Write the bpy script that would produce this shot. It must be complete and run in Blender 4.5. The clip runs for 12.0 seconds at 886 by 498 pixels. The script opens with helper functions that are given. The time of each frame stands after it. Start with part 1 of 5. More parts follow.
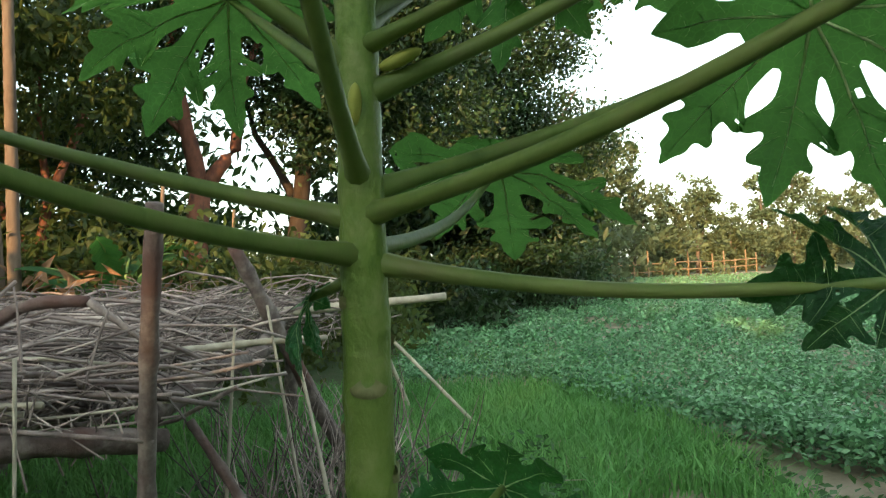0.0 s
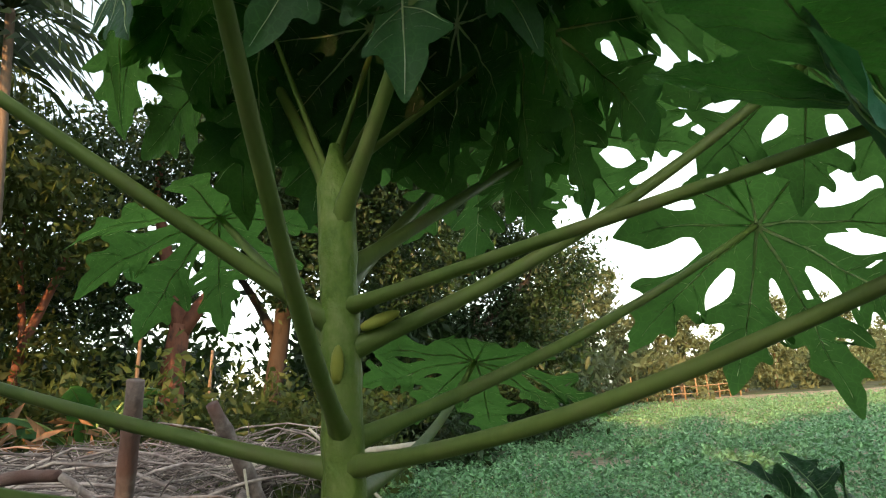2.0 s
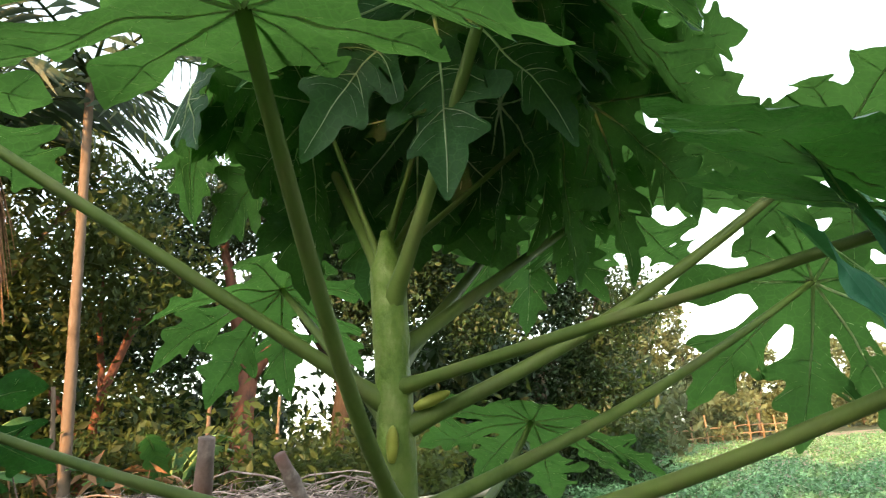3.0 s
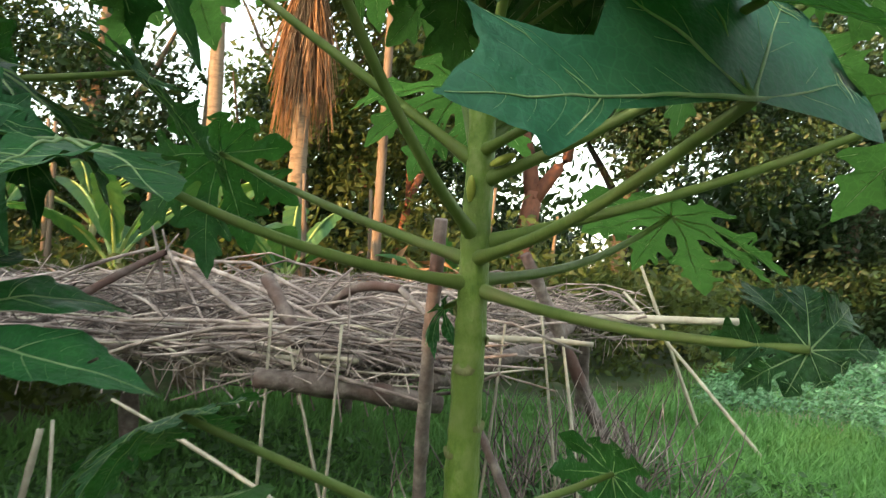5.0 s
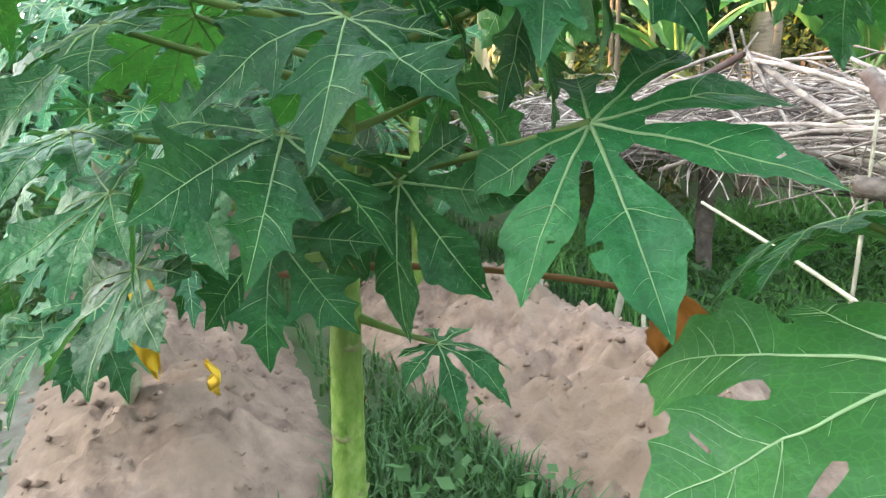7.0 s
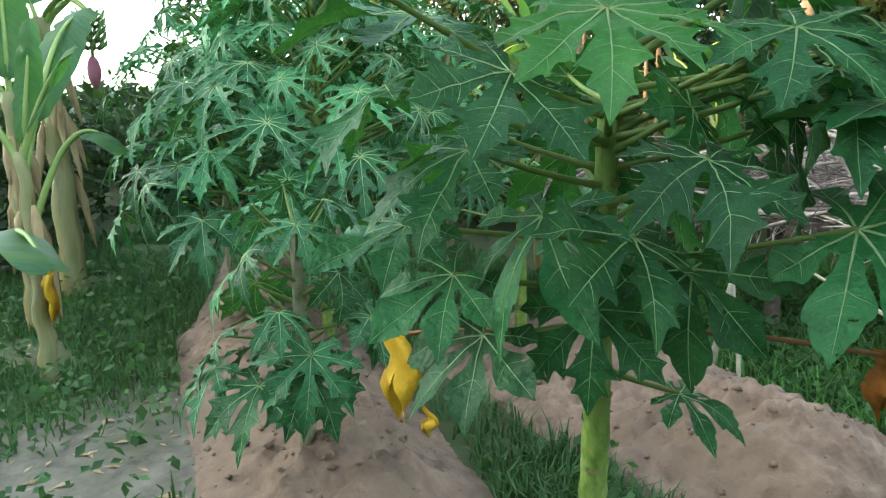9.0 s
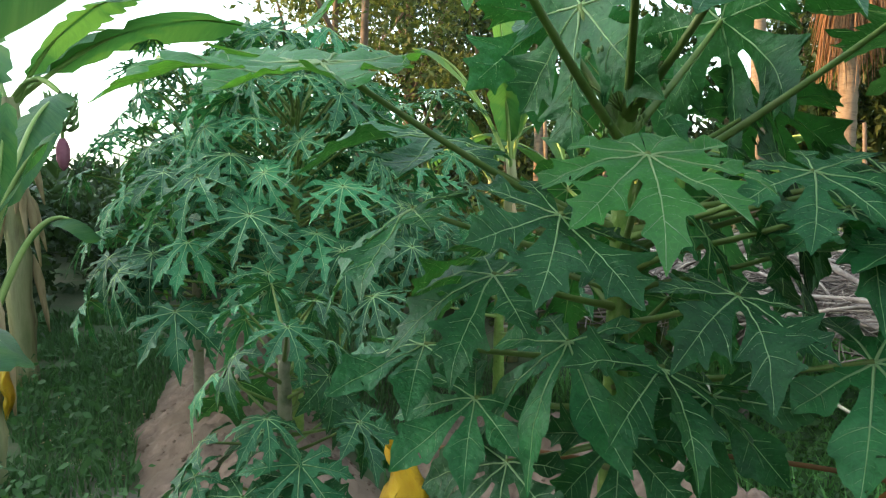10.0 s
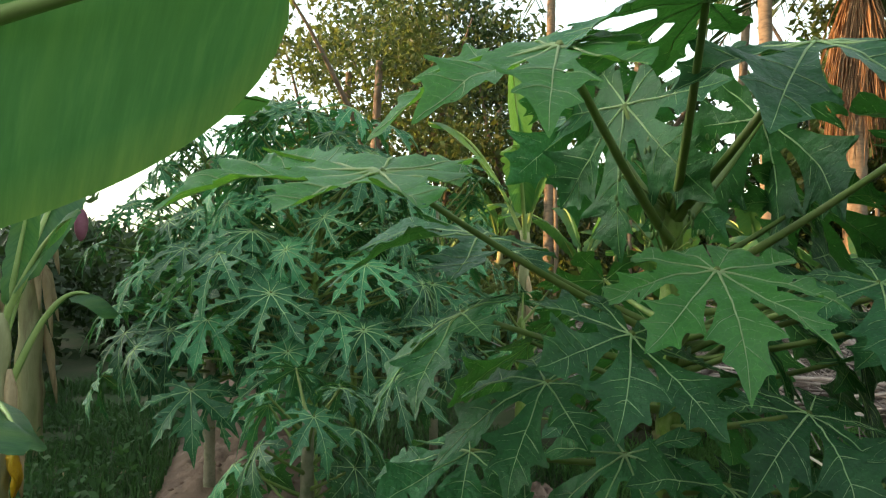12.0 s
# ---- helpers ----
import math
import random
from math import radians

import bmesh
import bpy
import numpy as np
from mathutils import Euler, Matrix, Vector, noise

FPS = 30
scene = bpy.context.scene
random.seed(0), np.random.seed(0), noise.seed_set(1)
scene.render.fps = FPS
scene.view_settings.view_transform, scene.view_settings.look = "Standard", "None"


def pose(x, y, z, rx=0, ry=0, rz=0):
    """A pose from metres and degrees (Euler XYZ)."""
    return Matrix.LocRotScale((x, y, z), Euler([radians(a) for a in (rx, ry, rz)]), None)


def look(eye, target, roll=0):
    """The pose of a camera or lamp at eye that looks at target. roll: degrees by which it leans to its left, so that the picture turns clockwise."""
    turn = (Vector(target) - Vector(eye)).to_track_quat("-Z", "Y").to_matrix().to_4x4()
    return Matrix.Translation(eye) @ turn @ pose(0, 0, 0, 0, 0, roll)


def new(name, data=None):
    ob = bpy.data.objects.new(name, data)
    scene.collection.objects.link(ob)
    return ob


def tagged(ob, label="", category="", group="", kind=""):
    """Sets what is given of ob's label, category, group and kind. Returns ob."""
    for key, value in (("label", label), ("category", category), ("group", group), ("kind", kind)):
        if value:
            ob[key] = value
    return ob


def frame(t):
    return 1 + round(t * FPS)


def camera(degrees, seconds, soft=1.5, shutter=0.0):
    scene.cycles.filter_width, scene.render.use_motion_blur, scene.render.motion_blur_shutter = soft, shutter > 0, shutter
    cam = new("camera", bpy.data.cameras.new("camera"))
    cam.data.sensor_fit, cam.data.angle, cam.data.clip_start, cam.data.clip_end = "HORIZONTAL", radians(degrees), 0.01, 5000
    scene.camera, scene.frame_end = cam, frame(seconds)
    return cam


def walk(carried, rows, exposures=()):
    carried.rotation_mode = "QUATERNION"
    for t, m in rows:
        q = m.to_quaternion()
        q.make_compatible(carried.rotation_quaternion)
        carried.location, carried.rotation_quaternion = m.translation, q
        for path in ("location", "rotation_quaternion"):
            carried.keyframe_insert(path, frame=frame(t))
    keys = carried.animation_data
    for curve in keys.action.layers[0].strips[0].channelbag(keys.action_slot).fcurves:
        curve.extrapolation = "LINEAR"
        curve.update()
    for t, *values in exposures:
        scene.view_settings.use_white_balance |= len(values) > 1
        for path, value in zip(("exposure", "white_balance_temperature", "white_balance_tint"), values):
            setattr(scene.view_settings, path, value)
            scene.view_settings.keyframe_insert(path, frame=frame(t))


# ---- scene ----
cam = camera(64.24, 12.0, soft=1.1, shutter=0.2)


def heading(eye, yaw, pitch, roll):
    """A camera pose: yaw to the left of +y, pitch up, roll as in look()."""
    y, p = radians(yaw), radians(pitch)
    ahead = Vector((-math.sin(y) * math.cos(p), math.cos(y) * math.cos(p), math.sin(p)))
    return look(Vector(eye), Vector(eye) + ahead, roll)


# seconds, eye, yaw, pitch, roll
PATH = [
    (0, (-0.024, 0.233, 1.358), -0.00, 1.30, -2.19),
    (0.5, (-0.030, 0.207, 1.405), -2.26, 4.44, -3.83),
    (1, (-0.029, 0.184, 1.438), -1.77, 7.48, -2.77),
    (1.5, (-0.020, 0.164, 1.467), -1.99, 10.00, -3.06),
    (2, (-0.013, 0.157, 1.496), -2.06, 11.40, -3.32),
    (2.5, (0.002, 0.140, 1.526), -1.30, 13.38, -3.73),
    (2.7, (0.005, 0.126, 1.544), 0.05, 15.15, -4.12),
    (4.3, (0.153, 0.009, 1.452), 19.79, 7.39, 2.81),
    (4.5, (0.215, -0.006, 1.436), 22.80, 6.04, 3.90),
    (5, (0.395, -0.092, 1.401), 27.21, 1.32, 3.67),
    (5.5, (0.491, -0.194, 1.381), 38.05, -4.10, 4.52),
    (6, (0.474, -0.289, 1.391), 49.26, -7.58, 2.84),
    (6.5, (0.368, -0.306, 1.391), 61.40, -9.58, -1.42),
    (7, (0.264, -0.201, 1.376), 69.03, -14.85, -1.57),
    (7.5, (0.287, -0.310, 1.441), 75.75, -15.07, -0.96),
    (7.7, (0.353, -0.358, 1.459), 79.89, -14.01, -1.45),
    (9.3, (0.337, -0.916, 1.547), 65.95, -9.88, -1.15),
    (9.5, (0.303, -0.933, 1.564), 64.72, -8.80, -0.97),
    (10, (0.270, -0.982, 1.623), 64.79, -5.01, 0.28),
    (10.5, (0.240, -1.025, 1.643), 65.83, -4.70, 0.34),
    (11, (0.201, -1.044, 1.653), 64.41, -4.09, 1.83),
    (11.5, (0.177, -1.068, 1.671), 65.10, -2.46, 1.81),
    (12, (0.196, -1.054, 1.704), 65.11, 0.08, 0.79),
]
walk(cam, [(t, heading(eye, yaw, pitch, roll)) for t, eye, yaw, pitch, roll in PATH],
     [(0.0, 2.05, 6500, -6), (0.5, 1.55, 6500, -6), (1.0, 1.66, 6500, -6), (1.5, 1.95, 6600, -2), (2.0, 1.95, 6800, 2), (2.5, 2.25, 6800, 2), (4.5, 3.1, 7300, 5), (5.0, 2.73, 7050, 0), (5.5, 2.55, 7000, -1),
      (6.0, 3.2, 6800, -2), (6.5, 4.1, 6700, 1), (7.0, 3.95, 6400, 0), (7.5, 4.42, 6250, 0), (7.7, 4.32, 6250, 0), (9.3, 2.95, 6300, -6), (9.5, 2.85, 6300, -6), (10.0, 2.70, 6300, -5), (11.5, 2.55, 6500, -4),
      (12.0, 2.33, 7000, -3)])

# ---- sky, sun, exposure ----
SUN_AZ, SUN_EL = radians(200.0), radians(13.0)   # the way to the sun, clockwise from +y, and its height
world = bpy.data.worlds.new("sky")
scene.world = world
world.use_nodes = True
wn = world.node_tree.nodes
sky = wn.new("ShaderNodeTexSky")
sky.sky_type = "NISHITA"
sky.sun_disc = False
sky.sun_elevation, sky.sun_rotation = SUN_EL, SUN_AZ
sky.air_density, sky.dust_density, sky.ozone_density = 1.0, 1.6, 1.0
haze = wn.new("ShaderNodeHueSaturation")   # thin evening haze
haze.inputs["Saturation"].default_value = 0.45
world.node_tree.links.new(sky.outputs[0], haze.inputs["Color"])
world.node_tree.links.new(haze.outputs[0], wn["Background"].inputs[0])
wn["Background"].inputs[1].default_value = 0.15

sun = new("sun", bpy.data.lights.new("sun", "SUN"))
sun.data.energy, sun.data.angle, sun.data.color = 2.4, radians(0.6), (1.0, 0.52, 0.22)
to_sun = Vector((math.sin(SUN_AZ) * math.cos(SUN_EL), math.cos(SUN_AZ) * math.cos(SUN_EL), math.sin(SUN_EL)))
sun.matrix_world = look(to_sun * 50, (0, 0, 0))

rng = np.random.default_rng(7)

# ---- materials ----


def material(name, colours, scale=8.0, rough=0.7, detail=6.0, bump=0.0, bump_scale=60.0, through_light=0.0, lit=None, vary=0.0, island=0.0,
             spec=0.3, coords="Object", stretch=(1, 1, 1), blotch=None, net=0.0, rim=None):
    """A noise-mottled surface. colours: two or three base colours; through_light: the share of light that a leaf lets through, in the
    colour lit; vary: change of brightness from object to object; island: from leaf to leaf; blotch: a colour of larger stains;
    net: cells to the unit of a net of paler veinlets; rim: a colour towards the blade's margin."""
    m = bpy.data.materials.new(name)
    m.use_nodes = True
    nt = m.node_tree
    n, l = nt.nodes, nt.links
    bsdf, out = n["Principled BSDF"], n["Material Output"]
    tc, mp = n.new("ShaderNodeTexCoord"), n.new("ShaderNodeMapping")
    mp.inputs["Scale"].default_value = stretch
    l.new(tc.outputs[coords], mp.inputs[0])
    tex = n.new("ShaderNodeTexNoise")
    tex.inputs["Scale"].default_value, tex.inputs["Detail"].default_value = scale, detail
    tex.inputs["Roughness"].default_value = 0.62
    l.new(mp.outputs[0], tex.inputs[0])
    ramp = n.new("ShaderNodeValToRGB")
    els = ramp.color_ramp.elements
    for k, c in enumerate(colours):
        e = els[k] if k < 2 else els.new(0.5)
        e.color = (*c, 1)
    spots = np.linspace(0.3, 0.7, len(colours))
    for e, c, p in zip(sorted(els, key=lambda e: e.position), colours, spots):
        e.position, e.color = float(p), (*c, 1)
    l.new(tex.outputs[0], ramp.inputs[0])
    col = ramp.outputs[0]
    if blotch:
        big = n.new("ShaderNodeTexNoise")
        big.inputs["Scale"].default_value, big.inputs["Detail"].default_value = scale * 0.17, 3.0
        l.new(mp.outputs[0], big.inputs[0])
        br = n.new("ShaderNodeValToRGB")
        br.color_ramp.elements[0].position, br.color_ramp.elements[1].position = 0.48, 0.64
        l.new(big.outputs[0], br.inputs[0])
        mix = n.new("ShaderNodeMix")
        mix.data_type = "RGBA"
        l.new(br.outputs[0], mix.inputs[0])
        l.new(col, mix.inputs[6])
        mix.inputs[7].default_value = (*blotch, 1)
        col = mix.outputs[2]
    for share, source, slot in ((vary, "ShaderNodeObjectInfo", "Random"), (island, "ShaderNodeNewGeometry", "Random Per Island")):
        if share:
            info, ma, hsv = n.new(source), n.new("ShaderNodeMapRange"), n.new("ShaderNodeHueSaturation")
            ma.inputs[3].default_value, ma.inputs[4].default_value = 1 - share, 1 + share
            l.new(info.outputs[slot], ma.inputs[0])
            l.new(ma.outputs[0], hsv.inputs["Value"])
            l.new(col, hsv.inputs["Color"])
            col = hsv.outputs[0]
    if rim:
        parts, size, fade, worn, mix = (n.new("ShaderNode" + q) for q in ("SeparateXYZ", "Math", "MapRange", "Math", "Mix"))
        l.new(tc.outputs["UV"], parts.inputs[0])
        size.operation, worn.operation, mix.data_type = "ABSOLUTE", "MULTIPLY", "RGBA"
        l.new(parts.outputs["Y"], size.inputs[0])
        fade.inputs[1].default_value, fade.inputs[2].default_value = 0.72, 1.10
        l.new(size.outputs[0], fade.inputs[0])
        l.new(fade.outputs[0], worn.inputs[0])
        l.new(tex.outputs[0], worn.inputs[1])
        l.new(worn.outputs[0], mix.inputs[0])
        l.new(col, mix.inputs[6])
        mix.inputs[7].default_value = (*rim, 1)
        col = mix.outputs[2]
    veinlets = None
    if net:
        cell, line, hsv = n.new("ShaderNodeTexVoronoi"), n.new("ShaderNodeMapRange"), n.new("ShaderNodeHueSaturation")
        cell.feature = "DISTANCE_TO_EDGE"
        cell.inputs["Scale"].default_value = net
        l.new(mp.outputs[0], cell.inputs["Vector"])
        line.inputs[1].default_value, line.inputs[2].default_value = 0.0, 0.09
        line.inputs[3].default_value, line.inputs[4].default_value = 1.2, 0.97
        l.new(cell.outputs["Distance"], line.inputs[0])
        l.new(line.outputs[0], hsv.inputs["Value"])
        l.new(col, hsv.inputs["Color"])
        col, veinlets = hsv.outputs[0], line.outputs[0]
    l.new(col, bsdf.inputs["Base Color"])
    bsdf.inputs["Roughness"].default_value = rough
    bsdf.inputs["Specular IOR Level"].default_value = spec
    if bump:
        b, t2 = n.new("ShaderNodeBump"), n.new("ShaderNodeTexNoise")
        t2.inputs["Scale"].default_value, t2.inputs["Detail"].default_value = bump_scale, 5.0
        l.new(mp.outputs[0], t2.inputs[0])
        l.new(t2.outputs[0], b.inputs["Height"])
        b.inputs["Strength"].default_value, b.inputs["Distance"].default_value = bump, 0.01
        l.new(b.outputs[0], bsdf.inputs["Normal"])
    if through_light:
        tl, sh = n.new("ShaderNodeBsdfTranslucent"), n.new("ShaderNodeMixShader")
        tl.inputs[0].default_value = (*lit, 1)
        if veinlets:
            glow, spots, both = n.new("ShaderNodeHueSaturation"), n.new("ShaderNodeMapRange"), n.new("ShaderNodeMath")
            spots.inputs[1].default_value, spots.inputs[2].default_value = 0.3, 0.7
            spots.inputs[3].default_value, spots.inputs[4].default_value = 0.72, 1.25
            l.new(tex.outputs[0], spots.inputs[0])
            both.operation = "MULTIPLY"
            l.new(spots.outputs[0], both.inputs[0])
            l.new(veinlets, both.inputs[1])
            glow.inputs["Color"].default_value = (*lit, 1)
            l.new(both.outputs[0], glow.inputs["Value"])
            l.new(glow.outputs[0], tl.inputs[0])
        sh.inputs[0].default_value = through_light
        l.new(bsdf.outputs[0], sh.inputs[1])
        l.new(tl.outputs[0], sh.inputs[2])
        l.new(sh.outputs[0], out.inputs[0])
    return m


LEAF = material("papaya_leaf", [(0.020, 0.074, 0.026), (0.032, 0.110, 0.040), (0.052, 0.152, 0.054)], 3.0, 0.46, through_light=0.50,
                lit=(0.115, 0.262, 0.050), vary=0.35, spec=0.25, bump=0.7, bump_scale=14, blotch=(0.030, 0.092, 0.026), net=24)
# dark mature leaf; shade low in the plants is put into its colour too
LEAF_DARK = material("papaya_leaf_mature_shaded", [(0.012, 0.064, 0.020), (0.024, 0.106, 0.034), (0.046, 0.158, 0.050)], 3.0, 0.44, through_light=0.20,
                     lit=(0.075, 0.250, 0.032), vary=0.5, spec=0.32, bump=0.9, bump_scale=14, blotch=(0.018, 0.074, 0.020), net=24)
# base colour lightened too: sky gloss on the low leaf is put in
LEAF_GLOSS = material("papaya_leaf_glossy", [(0.034, 0.122, 0.030), (0.058, 0.180, 0.046)], 3.0, 0.40, through_light=0.40,
                      lit=(0.120, 0.320, 0.034), spec=0.45, bump=0.9, bump_scale=12, blotch=(0.042, 0.132, 0.030), net=24)
# light green leaf; open sky brightness on upper leaves is put in too
LEAF_SKYLIT = material("papaya_leaf_light", [(0.040, 0.155, 0.036), (0.066, 0.220, 0.050)], 3.0, 0.42, through_light=0.38,
                      lit=(0.16, 0.38, 0.03), vary=0.18, spec=0.45, bump=0.25, bump_scale=26, net=24)
# the sky's bluish sheen on the blade is put into the base colour
LEAF_SKY_SHEEN = material("papaya_leaf_sky_sheen", [(0.020, 0.096, 0.052), (0.038, 0.148, 0.080), (0.066, 0.200, 0.106)], 3.0, 0.46, through_light=0.23,
                     lit=(0.060, 0.230, 0.040), vary=0.4, spec=0.3, bump=0.4, bump_scale=22, net=24)
# lighter grey-green for the row: light of the open sky is put in
LEAF_ROW = material("papaya_leaf_grey_green_skylit", [(0.018, 0.090, 0.037), (0.040, 0.150, 0.060), (0.080, 0.220, 0.088)], 3.0, 0.42, through_light=0.15,
                    lit=(0.070, 0.230, 0.036), vary=0.5, spec=0.3, bump=0.4, bump_scale=22, net=24)
VEIN = material("leaf_vein", [(0.38, 0.52, 0.26), (0.50, 0.63, 0.35)], 20, 0.55, through_light=0.4, lit=(0.46, 0.62, 0.26))
# paler copy of the vein; light through backlit leaves is put into it
VEIN_BACKLIT = material("leaf_vein_backlit", [(0.50, 0.60, 0.34), (0.60, 0.68, 0.42)], 20, 0.55, through_light=0.45, lit=(0.85, 0.95, 0.55))
VEIN_LIGHT = material("leaf_vein_pale", [(0.38, 0.48, 0.24), (0.48, 0.56, 0.32)], 20, 0.55, through_light=0.4, lit=(0.4, 0.55, 0.2))
PETIOLE = material("petiole", [(0.098, 0.150, 0.034), (0.150, 0.208, 0.052), (0.160, 0.180, 0.062)], 14, 0.5, bump=0.12, bump_scale=90, vary=0.15, stretch=(1, 1, 0.3))
STEM = material("papaya_stem", [(0.092, 0.165, 0.026), (0.165, 0.250, 0.048), (0.270, 0.325, 0.108)], 34, 0.5, bump=0.7, bump_scale=55, blotch=(0.150, 0.205, 0.050), stretch=(1, 1, 0.7))
STEM_SCAR = material("leaf_scar", [(0.15, 0.18, 0.06), (0.24, 0.24, 0.11), (0.12, 0.12, 0.05)], 40, 0.7, bump=0.3)
STEM_OLD = material("papaya_stem_old", [(0.20, 0.20, 0.12), (0.30, 0.27, 0.19), (0.15, 0.17, 0.09)], 14, 0.8, bump=0.5, bump_scale=50)
SMALL_BUD = material("small_bud", [(0.10, 0.17, 0.05), (0.16, 0.24, 0.08)], 30, 0.5)
BUD = material("flower_bud", [(0.34, 0.34, 0.06), (0.42, 0.44, 0.10)], 30, 0.5)
YELLOW = material("yellow_leaf", [(0.62, 0.36, 0.015), (0.72, 0.50, 0.03), (0.30, 0.13, 0.02)], 16, 0.6, bump=0.7, bump_scale=30, blotch=(0.40, 0.24, 0.02), through_light=0.25, lit=(0.75, 0.45, 0.03))
DRY = material("dry_leaf", [(0.22, 0.075, 0.012), (0.36, 0.13, 0.02), (0.12, 0.05, 0.015)], 12, 0.8, bump=0.5, through_light=0.15, lit=(0.5, 0.18, 0.03))
DRY_PETIOLE = material("dry_petiole", [(0.17, 0.075, 0.03), (0.26, 0.12, 0.05)], 20, 0.7)
BANANA = material("banana_leaf", [(0.020, 0.078, 0.034), (0.044, 0.122, 0.046), (0.090, 0.200, 0.068)], 1.0, 0.42, through_light=0.40, lit=(0.10, 0.26, 0.045), spec=0.4,
                  coords="UV", stretch=(55, 1.6, 1), detail=4.0, bump=0.35, bump_scale=1.5, blotch=(0.095, 0.185, 0.050))
BANANA_EDGED = material("banana_leaf_yellowing", [(0.022, 0.088, 0.040), (0.046, 0.138, 0.058), (0.100, 0.215, 0.080)], 1.0, 0.40, through_light=0.36, lit=(0.11, 0.29, 0.06), spec=0.4,
                        coords="UV", stretch=(55, 1.6, 1), detail=4.0, bump=0.35, bump_scale=1.5, blotch=(0.100, 0.200, 0.060), rim=(0.42, 0.40, 0.06))
BANANA_RIB = material("banana_rib", [(0.20, 0.30, 0.08), (0.30, 0.38, 0.13)], 8, 0.5)
BANANA_STEM = material("banana_stem", [(0.17, 0.19, 0.08), (0.30, 0.29, 0.15), (0.12, 0.085, 0.05)], 7, 0.6, stretch=(1, 1, 0.15), bump=0.3, blotch=(0.34, 0.27, 0.09))
STRAW = material("dry_sheath", [(0.30, 0.22, 0.12), (0.42, 0.32, 0.19), (0.18, 0.12, 0.06)], 12, 0.85, stretch=(1, 1, 0.2), bump=0.4)
STICK = material("dry_stick", [(0.090, 0.064, 0.058), (0.235, 0.186, 0.168), (0.50, 0.420, 0.370)], 7, 0.85, bump=0.5, bump_scale=80, island=0.7, vary=0.25)
LOG = material("weathered_log", [(0.075, 0.055, 0.048), (0.150, 0.118, 0.105), (0.27, 0.225, 0.20)], 14, 0.9, bump=0.7, bump_scale=40, vary=0.2, blotch=(0.11, 0.062, 0.052))
ROD = material("peeled_rod", [(0.30, 0.265, 0.20), (0.50, 0.45, 0.35)], 12, 0.75, bump=0.2, vary=0.2)
SOIL = material("soil", [(0.125, 0.083, 0.064), (0.22, 0.150, 0.118), (0.32, 0.226, 0.180)], 9, 0.95, bump=1.0, bump_scale=30, blotch=(0.21, 0.145, 0.108), coords="Object")
GROUND = material("ground", [(0.040, 0.072, 0.028), (0.062, 0.090, 0.038), (0.13, 0.110, 0.078)], 1.3, 0.95, bump=0.8, bump_scale=16, blotch=(0.060, 0.068, 0.036), coords="Object")
GRASS = material("grass", [(0.088, 0.230, 0.066), (0.210, 0.410, 0.122)], 1.2, 0.6, through_light=0.40, lit=(0.16, 0.36, 0.08), island=0.4)
# dull weed green, with shade by the path put into it as well
WEED_SHADED = material("weed_leaf_shaded", [(0.038, 0.086, 0.034), (0.085, 0.165, 0.058)], 1.2, 0.6, through_light=0.3, lit=(0.08, 0.20, 0.04), island=0.45)
CROP = material("crop_leaf", [(0.080, 0.200, 0.090), (0.205, 0.375, 0.185)], 0.9, 0.45, through_light=0.2, lit=(0.10, 0.28, 0.08), island=0.5, spec=0.5)
# red-brown bark; the low sun's warm red is put into it too
BARK_REDDENED = material("sun_reddened_bark", [(0.11, 0.046, 0.032), (0.20, 0.082, 0.052), (0.06, 0.034, 0.028)], 5, 0.9, bump=0.8, bump_scale=14, stretch=(1, 1, 0.5))
DARK_BARK = material("dark_bark", [(0.022, 0.017, 0.014), (0.050, 0.038, 0.030), (0.034, 0.026, 0.022)], 6, 0.9, bump=0.8, bump_scale=18, stretch=(1, 1, 0.4))
BARK = material("bark", [(0.07, 0.05, 0.036), (0.15, 0.11, 0.08), (0.10, 0.075, 0.056)], 6, 0.9, bump=0.8, bump_scale=18, vary=0.2, stretch=(1, 1, 0.4))
PALM_BARK = material("palm_bark", [(0.12, 0.090, 0.062), (0.20, 0.150, 0.105), (0.085, 0.064, 0.048)], 5, 0.9, bump=0.6, bump_scale=16, stretch=(1, 1, 3))
TREE_LEAF = material("tree_leaf", [(0.012, 0.032, 0.012), (0.030, 0.058, 0.018)], 0.7, 0.5, through_light=0.22, lit=(0.06, 0.11, 0.02), island=0.5, spec=0.35)
BUSH_LEAF = material("bush_leaf", [(0.020, 0.045, 0.014), (0.060, 0.080, 0.024)], 0.4, 0.6, through_light=0.3, lit=(0.20, 0.25, 0.05), island=0.5)
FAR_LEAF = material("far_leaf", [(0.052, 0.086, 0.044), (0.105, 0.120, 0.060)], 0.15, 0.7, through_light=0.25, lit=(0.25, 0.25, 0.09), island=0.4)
BAMBOO = material("bamboo_rail", [(0.20, 0.13, 0.07), (0.30, 0.20, 0.11)], 6, 0.7, vary=0.2)
FRUIT = material("green_fruit", [(0.09, 0.16, 0.05), (0.15, 0.22, 0.07)], 12, 0.5)
FLOWER = material("banana_flower", [(0.20, 0.06, 0.10), (0.30, 0.12, 0.16)], 10, 0.6)
FROND_DRY = material("dead_frond", [(0.17, 0.092, 0.05), (0.28, 0.16, 0.088), (0.11, 0.062, 0.035)], 8, 0.9, island=0.4, through_light=0.15, lit=(0.5, 0.25, 0.1))

